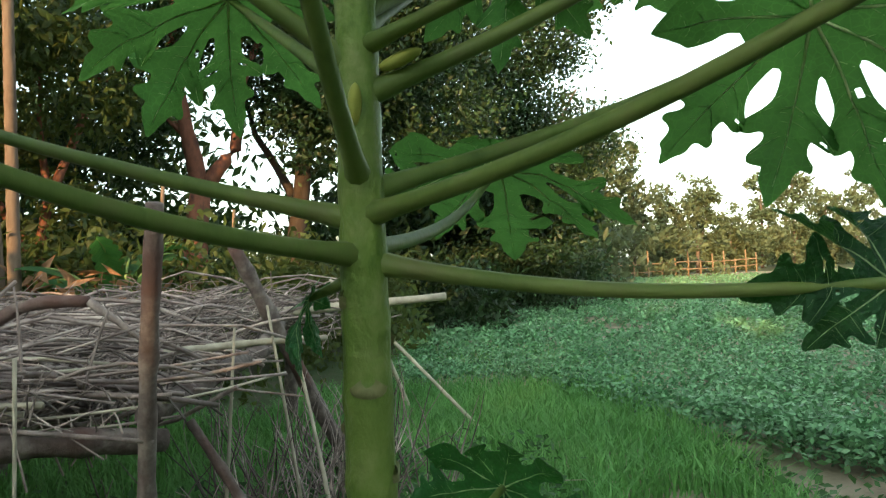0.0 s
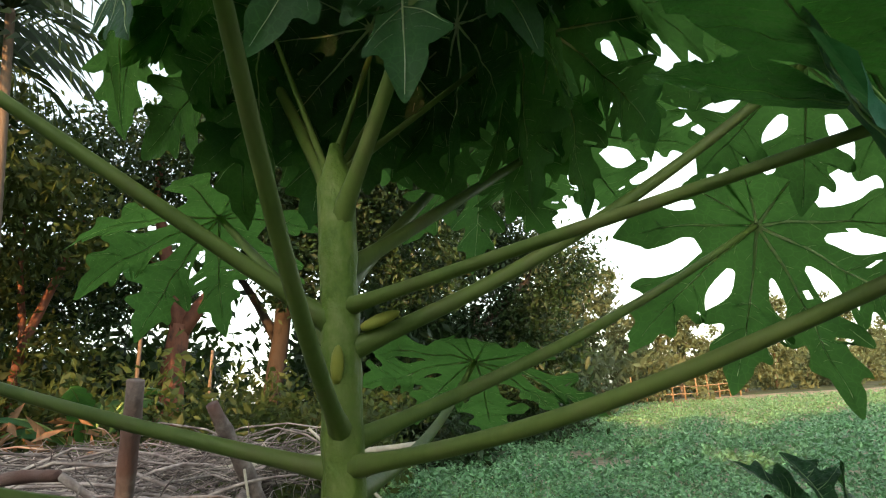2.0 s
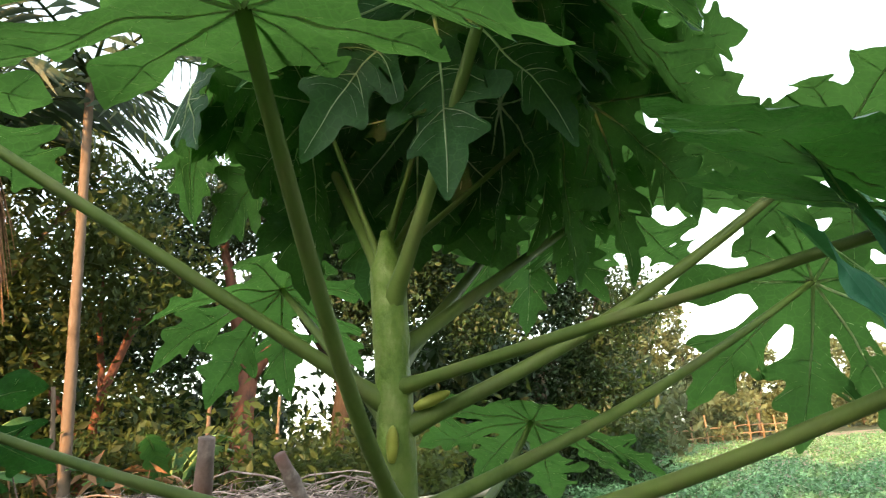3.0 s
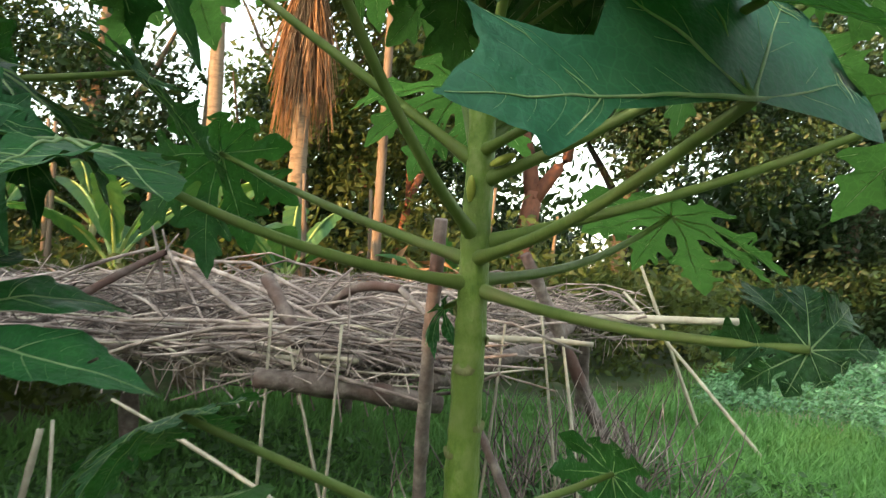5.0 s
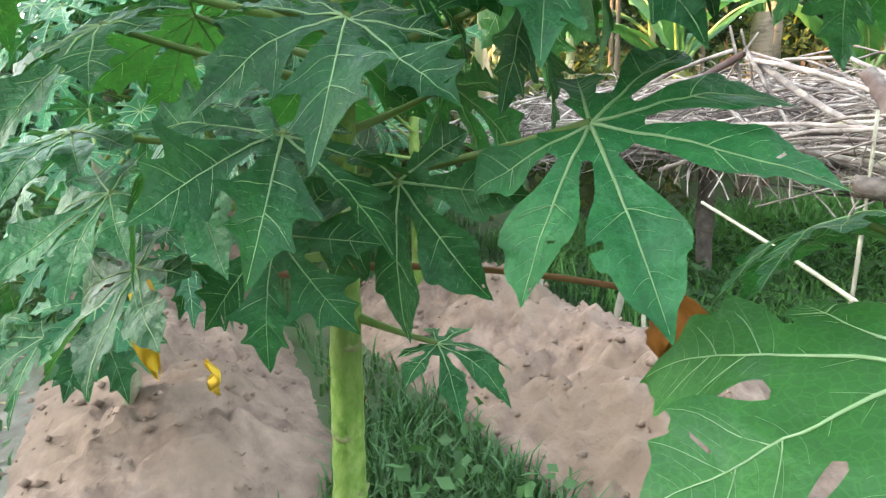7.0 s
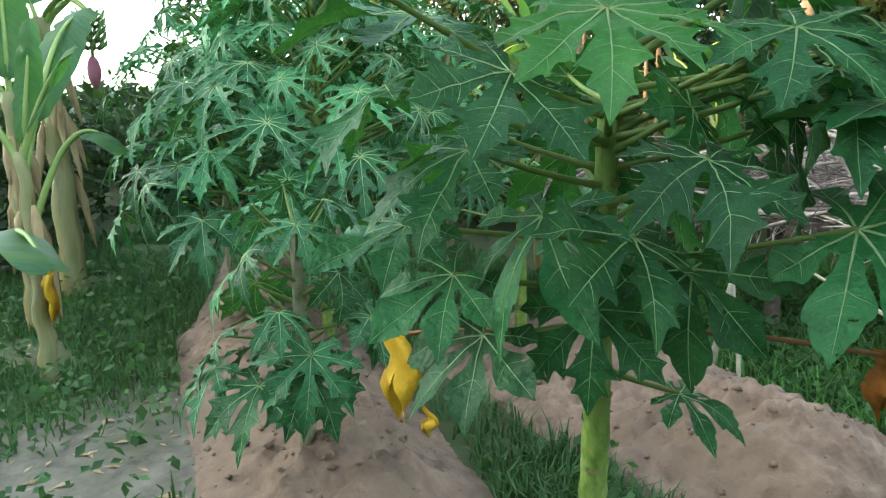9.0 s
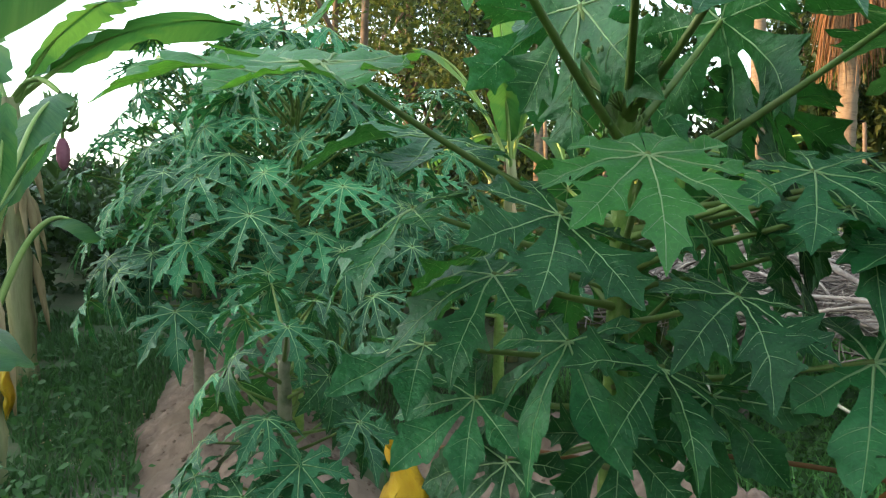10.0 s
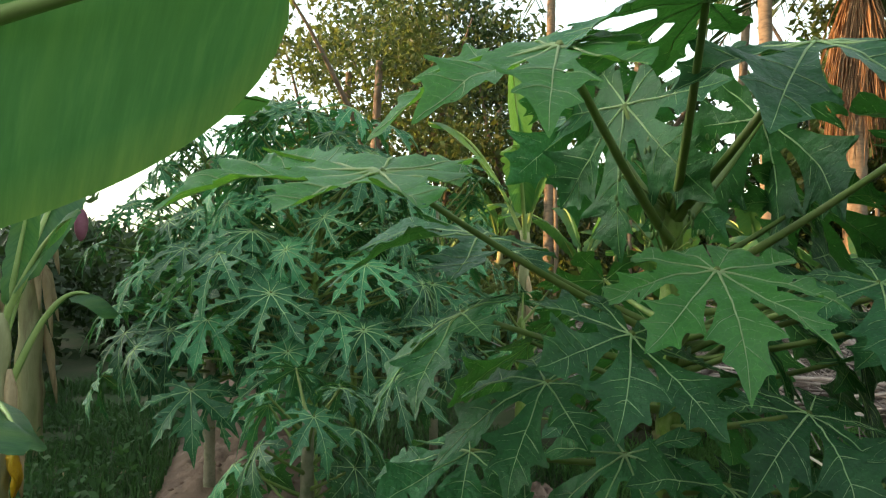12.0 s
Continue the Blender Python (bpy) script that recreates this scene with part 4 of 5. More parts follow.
log("beam", (-2.6, 4.75, 0.98), (-0.02, 5.62, 1.12), 0.040, 0.028, ROD, "long pale pole", parent=rack, bend=0.01)
log("beam", (-2.0, 2.45, 0.90), (-2.7, 5.4, 1.0), 0.040, 0.035, LOG, "", parent=rack)

# heap of cut sticks on the rack
CORNERS = [(-3.75, 1.42), (-2.80, 2.05), (-2.25, 2.34), (-1.60, 2.45), (-1.20, 2.78), (-1.30, 4.30), (-0.85, 6.40), (-3.4, 6.2), (-5.8, 3.6)]


def on_rack(x, y):
    inside = False
    for (ax, ay), (bx, by) in zip(CORNERS, CORNERS[1:] + CORNERS[:1]):
        if (ay > y) != (by > y) and x < (bx - ax) * (y - ay) / (by - ay) + ax:
            inside = not inside
    return inside


def heap_top(x, y):
    edge = min(abs((x - ax) * (by - ay) - (y - ay) * (bx - ax)) / math.hypot(bx - ax, by - ay) for (ax, ay), (bx, by) in zip(CORNERS, CORNERS[1:] + CORNERS[:1]))
    return 0.92 + 0.12 * min(1, edge / 0.55) + 0.04 * noise.noise((x * 1.3, y * 1.3, 4)) + 0.02 * max(0, y - 3.5)


brush = tagged(new("brushwood_heap"), "heap of dry grey sticks and twigs piled on the rack", "brushwood")
brush.matrix_basis = pose(-2.4, 3.6, 0.92)
inv_brush = brush.matrix_basis.inverted()


def stick_points(x, y, z, ln, az, tilt, bow):
    w = Vector((math.cos(az) * math.cos(tilt), math.sin(az) * math.cos(tilt), math.sin(tilt)))
    return [inv_brush @ p for p in bent(Vector((x, y, z)) - w * ln / 2, Vector((x, y, z)) + w * ln / 2, bow, 4, bow * rng.uniform(-1.5, 1.5))]


loose = Batch()
made = 0
single = 0
while made < 4600:
    x, y = rng.uniform(-5.8, -0.8), rng.uniform(1.35, 6.4)
    if not on_rack(x, y) or (y > 4.3 and rng.random() < 0.4):
        continue
    z = rng.uniform(0.90, 0.98) + (heap_top(x, y) - 0.94) * rng.random() ** 0.5 if y < 4.3 else rng.uniform(0.99, 1.13)
    front = (y - 1.35) - (x + 3.75) * 0.54 < 0.9
    big = rng.random() < 0.09
    ln = rng.uniform(0.6, 1.5) if big else rng.uniform(0.2, 0.9)
    az = radians(28) + rng.normal() * (0.42 if big else 0.95) + (math.pi if rng.random() < 0.5 else 0)
    r = rng.uniform(0.006, 0.012) if big else rng.uniform(0.0016, 0.0050)
    pts = stick_points(x, y, z, ln, az, rng.normal() * (0.10 if big else 0.34), rng.uniform(-0.20, 0.22) * ln)
    rad = [r, r * 0.95, r * 0.85, r * 0.7, r * 0.5]
    if big and single < 225:
        single += 1
        v, f = tube(pts, rad, 7, wobble=0.2)
        put("stick", mesh_of("stick", v, f, STICK), brush)
    else:
        loose.tube(pts, rad, sides=5 if big else 4, cap=big)
    made += 1
# longer sticks laid along the front edge
for _ in range(70):
    u = rng.random()
    x, y = -3.3 + 2.2 * u + rng.normal() * 0.1, 1.75 + 0.95 * u ** 0.8 + rng.uniform(0.0, 0.35)
    pts = stick_points(x, y, rng.uniform(0.86, 1.06), rng.uniform(0.5, 1.2), radians(24) + rng.normal() * 0.22, rng.normal() * 0.05, rng.uniform(-0.07, 0.08))
    r = rng.uniform(0.005, 0.013)
    v, f = tube(pts, [r, r * 0.97, r * 0.92, r * 0.85, r * 0.75], 7, wobble=0.2)
    put("stick", mesh_of("stick", v, f, ROD if rng.random() < 0.2 else STICK), brush)
# twigs that stick up and hang down at the rim
for _ in range(240):
    k = rng.integers(len(CORNERS) - 3)
    (ax, ay), (bx, by) = CORNERS[k], CORNERS[k + 1]
    u = rng.random()
    x, y = ax + (bx - ax) * u + rng.normal() * 0.12, ay + (by - ay) * u + rng.normal() * 0.12
    up = rng.random() < 0.35
    ln = rng.uniform(0.08, 0.28)
    loose.tube(stick_points(x, y, (heap_top(x, y) + ln * 0.3) if up else 0.88 - ln * 0.25, ln, rng.uniform(0, 6.28), rng.uniform(0.6, 1.4), 0.02), [0.004, 0.0035, 0.003, 0.002, 0.001], sides=4, cap=False)
for _ in range(650):
    x, y = rng.uniform(-5.4, -0.9), rng.uniform(1.6, 6.2)
    if on_rack(x, y):
        ln = rng.uniform(0.1, 0.4)
        loose.tube(stick_points(x, y, heap_top(x, y) + ln * 0.10, ln, rng.uniform(0, 6.28), rng.uniform(0.1, 0.9), 0.03), [0.004, 0.0035, 0.003, 0.002, 0.001], sides=4, cap=False)
tagged(put("twig_tangle", loose.mesh("twig_tangle", STICK), brush), "tangled thin grey twigs", kind="stuff")

# the bundle of crooked branches and longer poles on top
log("branch", (-2.95, 2.05, 0.95), (-2.72, 2.66, 1.38), 0.024, 0.018, LOG, "crooked grey branch propped on the brushwood", "branch", 0.03)
log("branch", (-2.74, 2.70, 1.37), (-1.62, 2.42, 1.02), 0.018, 0.012, STICK, "long pale branch sloping down over the brushwood", "branch", -0.06)
log("branch", (-2.72, 2.66, 1.35), (-1.45, 2.62, 1.05), 0.014, 0.008, STICK, "thin pale branch sloping down over the brushwood", "branch", 0.05)
log("branch", (-2.00, 2.66, 1.28), (-1.50, 2.48, 0.88), 0.034, 0.028, LOG, "short thick stub standing in the brushwood", "branch", 0.01)
log("branch", (-1.90, 3.05, 1.12), (-1.38, 2.92, 1.27), 0.026, 0.022, LOG, "curved grey branch lying on the brushwood", "branch", 0.06)
log("branch", (-1.38, 2.92, 1.27), (-1.15, 3.0, 1.05), 0.018, 0.006, STICK, "forked grey twig end", "branch", 0.01)
log("branch", (-2.05, 2.30, 0.98), (-1.02, 2.62, 0.80), 0.013, 0.007, STICK, "thin peeled branch over the rack edge", "branch", 0.01)
log("branch", (-1.95, 2.45, 0.97), (-1.35, 2.55, 0.95), 0.015, 0.012, ROD, "pale cut stick on the rack edge", "branch", 0.0)
log("branch", (-2.15, 2.35, 0.95), (-1.42, 2.56, 0.92), 0.014, 0.012, ROD, "pale cut stick on the rack edge", "branch", 0.0)
log("branch", (-1.25, 3.3, 1.02), (-0.62, 3.75, 1.02), 0.02, 0.014, ROD, "pale stick lying across the rack", "branch", 0.01)
for a, b, r, w in (((-2.70, 2.66, 1.10), (-2.78, 2.60, 1.52), 0.011, 0.02), ((-2.62, 2.70, 1.05), (-2.72, 2.62, 1.50), 0.009, 0.01), ((-2.86, 2.60, 1.10), (-2.66, 2.68, 1.48), 0.008, 0.02),
                   ((-2.72, 2.66, 1.40), (-2.10, 2.40, 1.00), 0.010, -0.05), ((-2.70, 2.68, 1.38), (-1.95, 2.75, 1.12), 0.009, 0.03), ((-2.76, 2.64, 1.40), (-3.25, 2.10, 1.05), 0.012, 0.04),
                   ((-1.80, 2.70, 1.05), (-1.55, 2.75, 1.36), 0.010, 0.02), ((-1.45, 2.60, 0.98), (-1.48, 2.62, 1.34), 0.006, 0.01), ((-1.30, 2.70, 0.95), (-1.22, 2.75, 1.25), 0.006, 0.02),
                   ((-2.3, 2.40, 0.92), (-1.55, 2.50, 1.12), 0.010, 0.08), ((-1.25, 3.9, 1.0), (-0.72, 4.15, 1.10), 0.012, 0.04), ((-1.2, 4.6, 1.05), (-0.6, 5.0, 1.16), 0.012, 0.03)):
    log("branch", a, b, r, r * 0.6, STICK, "crooked dry grey stick poking out of the brushwood", "branch", w, 6, 8, 2)
for a, b, r in (((-1.62, 2.22, -0.01), (-1.70, 2.36, 1.15), 0.009), ((-1.34, 2.30, -0.01), (-1.36, 2.42, 1.12), 0.008), ((-1.30, 2.42, -0.01), (-1.62, 2.40, 1.0), 0.009),
                ((-0.95, 3.0, -0.01), (-0.88, 3.1, 1.15), 0.008), ((-0.70, 3.6, -0.01), (-0.86, 3.55, 1.2), 0.009), ((-0.52, 3.4, -0.01), (-0.78, 3.7, 1.05), 0.010),
                ((-0.33, 6.55, -0.01), (-0.88, 5.95, 1.62), 0.017), ((0.28, 5.80, -0.01), (-0.92, 5.75, 1.28), 0.016), ((-2.45, 1.70, -0.01), (-2.38, 1.78, 0.62), 0.018),
                ((-2.75, 1.45, -0.01), (-2.95, 1.62, 0.6), 0.012), ((-2.15, 1.66, -0.01), (-2.55, 1.95, 0.60), 0.012), ((-1.1, 2.1, 0.35), (-2.05, 1.85, 0.78), 0.009)):
    log("rod", a, b, r, r * 0.75, ROD, "thin pale stake leaning by the brushwood rack", "stake", 0.012, 7, 8, 2)
log("rod", (-0.55, 2.9, -0.01), (-1.02, 2.95, 0.80), 0.022, 0.018, LOG, "short grey prop leaning on the rack", "stake")
log("rod", (-0.35, 4.0, -0.01), (-0.62, 4.6, 0.45), 0.020, 0.014, LOG, "grey branch leaning by the post", "stake")

# tangle of vines and dry stalks round the foot of the leaning post
tangle = Batch()
for _ in range(340):
    c = Vector((-0.66 + rng.normal() * 0.30, 3.95 + rng.normal() * 0.42, 0.0))
    e = c + Vector((rng.normal() * 0.22, rng.normal() * 0.22, rng.uniform(0.10, 0.80)))
    tangle.tube(bent(c, e, 0.02, 4, rng.uniform(-0.12, 0.12)), [0.005, 0.0045, 0.004, 0.003, 0.0015], sides=4, cap=False)
tagged(new("dry_stalks", tangle.mesh("dry_stalks", STICK)), "tangle of dry stalks round the foot of a post", "dry stalks", kind="stuff")


# ---- banana plants ----
def banana_leaf(parent, base, tip, width, arch, mat=BANANA, roll=0.0, ragged=0.0, seed=0, folded=0.25, stalk=0.18, blunt=False):
    """A long banana blade on a thick rib that arches from base to tip."""
    r = random.Random(seed)
    inv = parent.matrix_basis.inverted()
    n = 52 if blunt else 26
    pts = bent(base, tip, arch, n)
    verts, faces = [], []
    for k in range(n + 1):
        f = k / n
        way = (pts[min(k + 1, n)] - pts[max(k - 1, 0)]).normalized()
        side = way.cross(Vector((0, 0, 1)))
        side = (Matrix.Rotation(radians(roll), 3, way) @ side).normalized()
        up = side.cross(way)
        g = max(0.0, (f - stalk) / (1 - stalk))
        w = width * 0.5 * (math.sin(math.pi * min(1, g * 0.86 + 0.08)) ** 0.55 if g > 0 else 0.02)
        if blunt and g > 0.5:
            w = width * 0.5 * max(0.05, 1 - ((g - 0.5) / 0.5) ** 3.2) ** 0.5
        if k == n:
            w *= 0.2
        tear = 1 - ragged * (r.random() if k % 3 == 0 else 0)
        for s in (-1, -0.5, 0, 0.5, 1):
            verts.append(inv @ (pts[k] + side * w * s * tear - up * abs(s) * w * folded * (1 if s else 0) + up * 0.02 * math.sin(9 * f + s)))
    for k in range(n):
        for s in range(4):
            faces.append((k * 5 + s, k * 5 + s + 1, k * 5 + 6 + s, k * 5 + 5 + s))
    me = mesh_of("leaf", verts, faces, mat)
    uv = me.uv_layers.new(name="blade")
    at = np.zeros(len(me.loops), dtype=np.int32)
    me.loops.foreach_get("vertex_index", at)
    across = np.array([-1, -0.5, 0, 0.5, 1.0])[at % 5]
    uv.data.foreach_set("uv", np.stack([(at // 5) / n + 0.10 * np.abs(across) + seed, across], 1).astype(np.float32).ravel())
    ob = put("leaf", me, parent)
    v, f = tube([inv @ p for p in pts], [0.022 - 0.019 * k / n for k in range(n + 1)], 7)
    put("midrib", mesh_of("midrib", v, f, BANANA_RIB), ob, "pale green midrib")
    return ob


def banana(x, y, height, r0, label, leaves, dry=6, seed=0, torn=0.25):
    """leaves: tip x, y, z, width, arch, roll for each blade."""
    plant = tagged(new("banana_plant"), label, "banana plant", "bananas")
    plant.matrix_basis = pose(x, y, 0)
    n = 22
    v, f = tube([(0.01 * math.sin(k), 0.01 * math.cos(k * 1.3), height * k / n) for k in range(n + 1)], [r0 * (1.12 - 0.5 * k / n) * (1 + 0.04 * math.sin(k * 2.7)) for k in range(n + 1)], 12, wobble=0.06)
    put("stem", mesh_of("stem", v, f, BANANA_STEM), plant, "sheathed yellowish-green stem")
    for k, (tx, ty, tz, w, arch, roll) in enumerate(leaves):
        banana_leaf(plant, (x, y, height - 0.05 - 0.03 * k), (tx, ty, tz), w, arch, roll=roll, ragged=torn, seed=seed + k)
    r = random.Random(seed)
    for k in range(dry):
        g = r.uniform(0, 6.28)
        top, ln = height * r.uniform(0.45, 0.85), r.uniform(0.3, 0.7)
        a = Vector((math.cos(g) * r0, math.sin(g) * r0, top))
        b = Vector((math.cos(g) * r0 * 2.0, math.sin(g) * r0 * 2.0, top - ln))
        vv, ff = tube(bent(a, b, 0.03, 5), [0.012, 0.03, 0.035, 0.03, 0.02, 0.006], 6, wobble=0.5)
        put("dry_sheath", mesh_of("dry_sheath", vv, ff, STRAW), plant, "papery brown sheath")
    return plant


young = banana(-4.03, -1.57, 1.35, 0.046, "young banana plant with pale stem and folded leaves",
               [(-3.85, -1.22, 1.88, 0.13, 0.10, 20), (-4.3, -2.3, 2.2, 0.3, 0.2, 0), (-4.10, -1.45, 2.05, 0.15, 0.02, 50), (-4.9, -1.2, 2.2, 0.3, 0.25, 0)], 3, 1)
banana_leaf(young, (-4.02, -1.56, 0.92), (-3.93, -1.04, 1.33), 0.20, 0.30, seed=4, roll=10, folded=0.5, stalk=0.55)
banana_leaf(young, (-3.98, -1.66, 0.92), (-3.10, -1.37, 0.86), 0.30, 0.08, seed=9, roll=-18, folded=0.35, blunt=True)
hanging_leaf("yellow_leaf", "withered orange leaf tied to a banana stem", (-3.93, -1.50, 0.70), 0.26, 0.15, YELLOW, 3)
banana(-5.3, -1.80, 1.7, 0.075, "old banana plant wrapped in dry sheaths", [(-6.2, -1.9, 2.6, 0.38, 0.3, 0), (-5.2, -2.7, 2.6, 0.36, 0.3, 0), (-5.35, -1.75, 2.75, 0.30, 0.02, 40)], 12, 2)
bearing = banana(-6.25, -1.66, 2.30, 0.10, "fruiting banana plant with a hanging bunch", [(-5.05, 0.25, 2.72, 0.46, 0.35, -12), (-5.3, -0.75, 2.95, 0.42, 0.25, 10), (-7.2, -0.6, 2.9, 0.44, 0.4, 0), (-6.4, -2.9, 2.9, 0.45, 0.3, 0), (-7.4, -2.2, 3.1, 0.45, 0.3, 0)], 10, 3, 0.55)
# bunch: arching stalk, hands of fruit, flower
inv_b = bearing.matrix_basis.inverted()
hang = Vector((-5.76, -1.29, 2.10))
v, f = tube([inv_b @ p for p in bent((-6.25, -1.66, 2.28), hang + Vector((0, 0, 0.20)), 0.14, 8)] + [inv_b @ (hang - Vector((0, 0, 0.18)))], [0.022] * 8 + [0.018, 0.013], 8)
put("fruit_stalk", mesh_of("fruit_stalk", v, f, BANANA_RIB), bearing)
for tier in range(5):
    b = Batch()
    for k in range(9):
        g = k * 0.7 + tier * 0.4
        o = Vector((math.cos(g), math.sin(g), 0))
        c = hang + Vector((0, 0, 0.15 - tier * 0.052))
        b.tube([inv_b @ (c + o * q + Vector((0, 0, h))) for q, h in ((0.015, 0), (0.06, -0.01), (0.10, 0.02), (0.115, 0.065))], [0.007, 0.014, 0.013, 0.004], sides=6)
    put("fruit_tier", b.mesh("fruit_tier", FRUIT), bearing, "ring of small green bananas")
v, f = tube([inv_b @ (hang + Vector((0.02, 0, -z))) for z in (0.13, 0.16, 0.21, 0.28, 0.34, 0.37)], [0.02, 0.037, 0.050, 0.047, 0.030, 0.005], 10)
put("flower", mesh_of("flower", v, f, FLOWER), bearing, "dull purple banana flower")

# the banana whose blade hangs in from beside the path
near_b = banana(-0.90, -1.75, 1.68, 0.06, "banana plant beside the path with a broad drooping leaf", [(-1.7, -2.3, 2.3, 0.4, 0.2, 0), (-0.5, -2.7, 2.4, 0.4, 0.2, 0)], 2, 5)
banana_leaf(near_b, (-0.90, -1.75, 1.63), (-0.312, -0.950, 1.925), 0.32, 0.04, mat=BANANA_EDGED, seed=3, roll=-62, folded=0.04, stalk=0.12, blunt=True)

banana(-5.35, 2.35, 1.9, 0.07, "banana plant with upright torn leaves behind the papayas",
       [(-4.95, 1.95, 3.35, 0.32, 0.03, 70), (-4.75, 2.35, 3.0, 0.34, 0.10, 60), (-5.9, 1.6, 2.9, 0.34, 0.3, 0), (-4.5, 1.7, 2.5, 0.3, 0.3, 10), (-6.2, 2.9, 2.9, 0.34, 0.3, 0)], 5, 71)
# bananas behind the brushwood
for k, (x, y, h) in enumerate(((-5.6, 4.6, 1.3), (-4.7, 6.1, 1.2), (-7.0, 4.2, 1.6), (-6.3, 6.4, 1.7), (-3.4, 7.6, 1.1), (-8.6, 3.1, 1.7), (-7.9, 6.0, 1.8), (-9.8, 4.6, 1.9))):
    r = random.Random(50 + k)
    tips = []
    for j in range(6):
        g = j * 1.05 + r.uniform(-0.3, 0.3)
        ln = r.uniform(0.7, 1.1)
        tips.append((x + math.cos(g) * ln, y + math.sin(g) * ln, h + r.uniform(0.1, 0.8), r.uniform(0.26, 0.36), r.uniform(0.15, 0.35), r.uniform(-20, 20)))
    banana(x, y, h, 0.07, "banana plant with torn leaves behind the brushwood", tips, 5, 60 + k)


# withered leaves hanging about the stems of the thicket
hang_at = np.stack([rng.uniform(-9.0, -3.0, 700), rng.uniform(6.2, 8.6, 700), rng.uniform(0.3, 1.5, 700)], 1)
tagged(quads_stuff("withered_leaves", hang_at, 0.14 + 0.26 * rng.random(700), FROND_DRY, flat=0.0, aspect=0.22, droop=0.5), "withered brown banana leaves hanging in the thicket", "withered leaves", kind="stuff")

# ---- trees ----
def tree(name, label, x, y, trunk, limbs, blobs, leaves, leaf_size, bark=BARK, foliage=TREE_LEAF, r0=0.2, category="tree", flat=0.0, droop=0.3):
    """trunk: points; limbs: lists of points with a first radius; blobs: centre and radii of each clump of the crown."""
    t = tagged(new(name), label, category)
    t.matrix_basis = pose(x, y, 0)
    n = len(trunk)
    v, f = tube(trunk, [r0 * (1.15 - 0.55 * k / (n - 1)) for k in range(n)], 12, wobble=0.1)
    put("trunk", mesh_of("trunk", v, f, bark), t)
    for r, pts in limbs:
        fine = []
        for p, q in zip(pts, pts[1:]):
            fine += bent(p, q, 0.05 * (Vector(q) - Vector(p)).length, 4)[:-1]
        fine.append(Vector(pts[-1]))
        m = len(fine)
        v, f = tube(fine, [r * (1 - 0.8 * k / (m - 1)) for k in range(m)], 8, wobble=0.1)
        put("limb", mesh_of("limb", v, f, bark), t)
    cs = []
    total = sum(a * b * c for _, (a, b, c) in blobs)
    for c, rad in blobs:
        m = int(leaves * rad[0] * rad[1] * rad[2] / total)
        # small clumps inside every blob leave gaps between them
        clumps = in_blob(max(6, m // 45), c, rad, 0.3)
        which = rng.integers(len(clumps), size=m)
        cs.append(clumps[which] + rng.normal(size=(m, 3)) * np.array([1, 1, 0.8]) * (0.10 + 0.13 * min(rad)))
    ob = quads_stuff("crown", np.concatenate(cs), leaf_size * (0.6 + 0.8 * rng.random(sum(len(c) for c in cs))), foliage, flat=flat, droop=droop, parent=t)
    tagged(ob, kind="stuff")
    return t


# the tree that forks, its bark colour reddened as by the low sun
tree("forked_tree", "forked tree with sun-reddened bark and dark leafy crown", -3.85, 11.2,
     [(0.05, 0, -0.05), (0.02, 0, 0.6), (-0.05, 0, 1.3), (0.0, 0, 2.1), (0.10, 0, 2.75)],
     [(0.15, [(0.10, 0, 2.6), (-0.10, 0, 3.6), (-0.35, 0.1, 4.8), (-0.2, 0.2, 6.5)]), (0.13, [(0.10, 0, 2.6), (0.62, 0.1, 3.3), (0.75, 0.2, 4.4), (1.5, 0.4, 6.2)]),
      (0.06, [(-0.1, 0, 3.5), (-1.0, 0.2, 4.3), (-1.9, 0.1, 4.6)])],
     [((-1.9, 0.5, 3.6), (1.4, 1.2, 0.9)), ((-1.2, 0.5, 5.45), (2.3, 1.5, 0.9)), ((2.4, 0.6, 5.4), (1.8, 1.4, 1.2)), ((1.9, 0.3, 3.7), (1.0, 1.0, 0.7)), ((1.5, 1.0, 6.7), (1.6, 1.4, 1.0))], 38000, 0.115, BARK_REDDENED, r0=0.25)
tree("tree", "dark-barked tree with a dense dark crown", -2.6, 12.6,
     [(0, 0, -0.05), (-0.1, 0, 1.2), (0.12, 0, 2.6), (0.3, 0, 4.2), (0.2, 0, 5.6)], [(0.1, [(0.2, 0, 3.4), (1.2, 0.2, 4.6), (2.6, 0.4, 5.4)]), (0.09, [(0.1, 0, 2.4), (-0.7, 0.2, 3.8), (-1.0, 0.2, 5.0)])],
     [((0.6, 0, 4.6), (1.6, 1.4, 1.0)), ((1.6, 0.2, 6.2), (2.2, 1.6, 1.3)), ((2.6, 0.3, 3.9), (1.2, 1.1, 0.9)), ((-0.6, 0.5, 6.8), (1.8, 1.4, 1.0))], 38000, 0.115, DARK_BARK, r0=0.17)
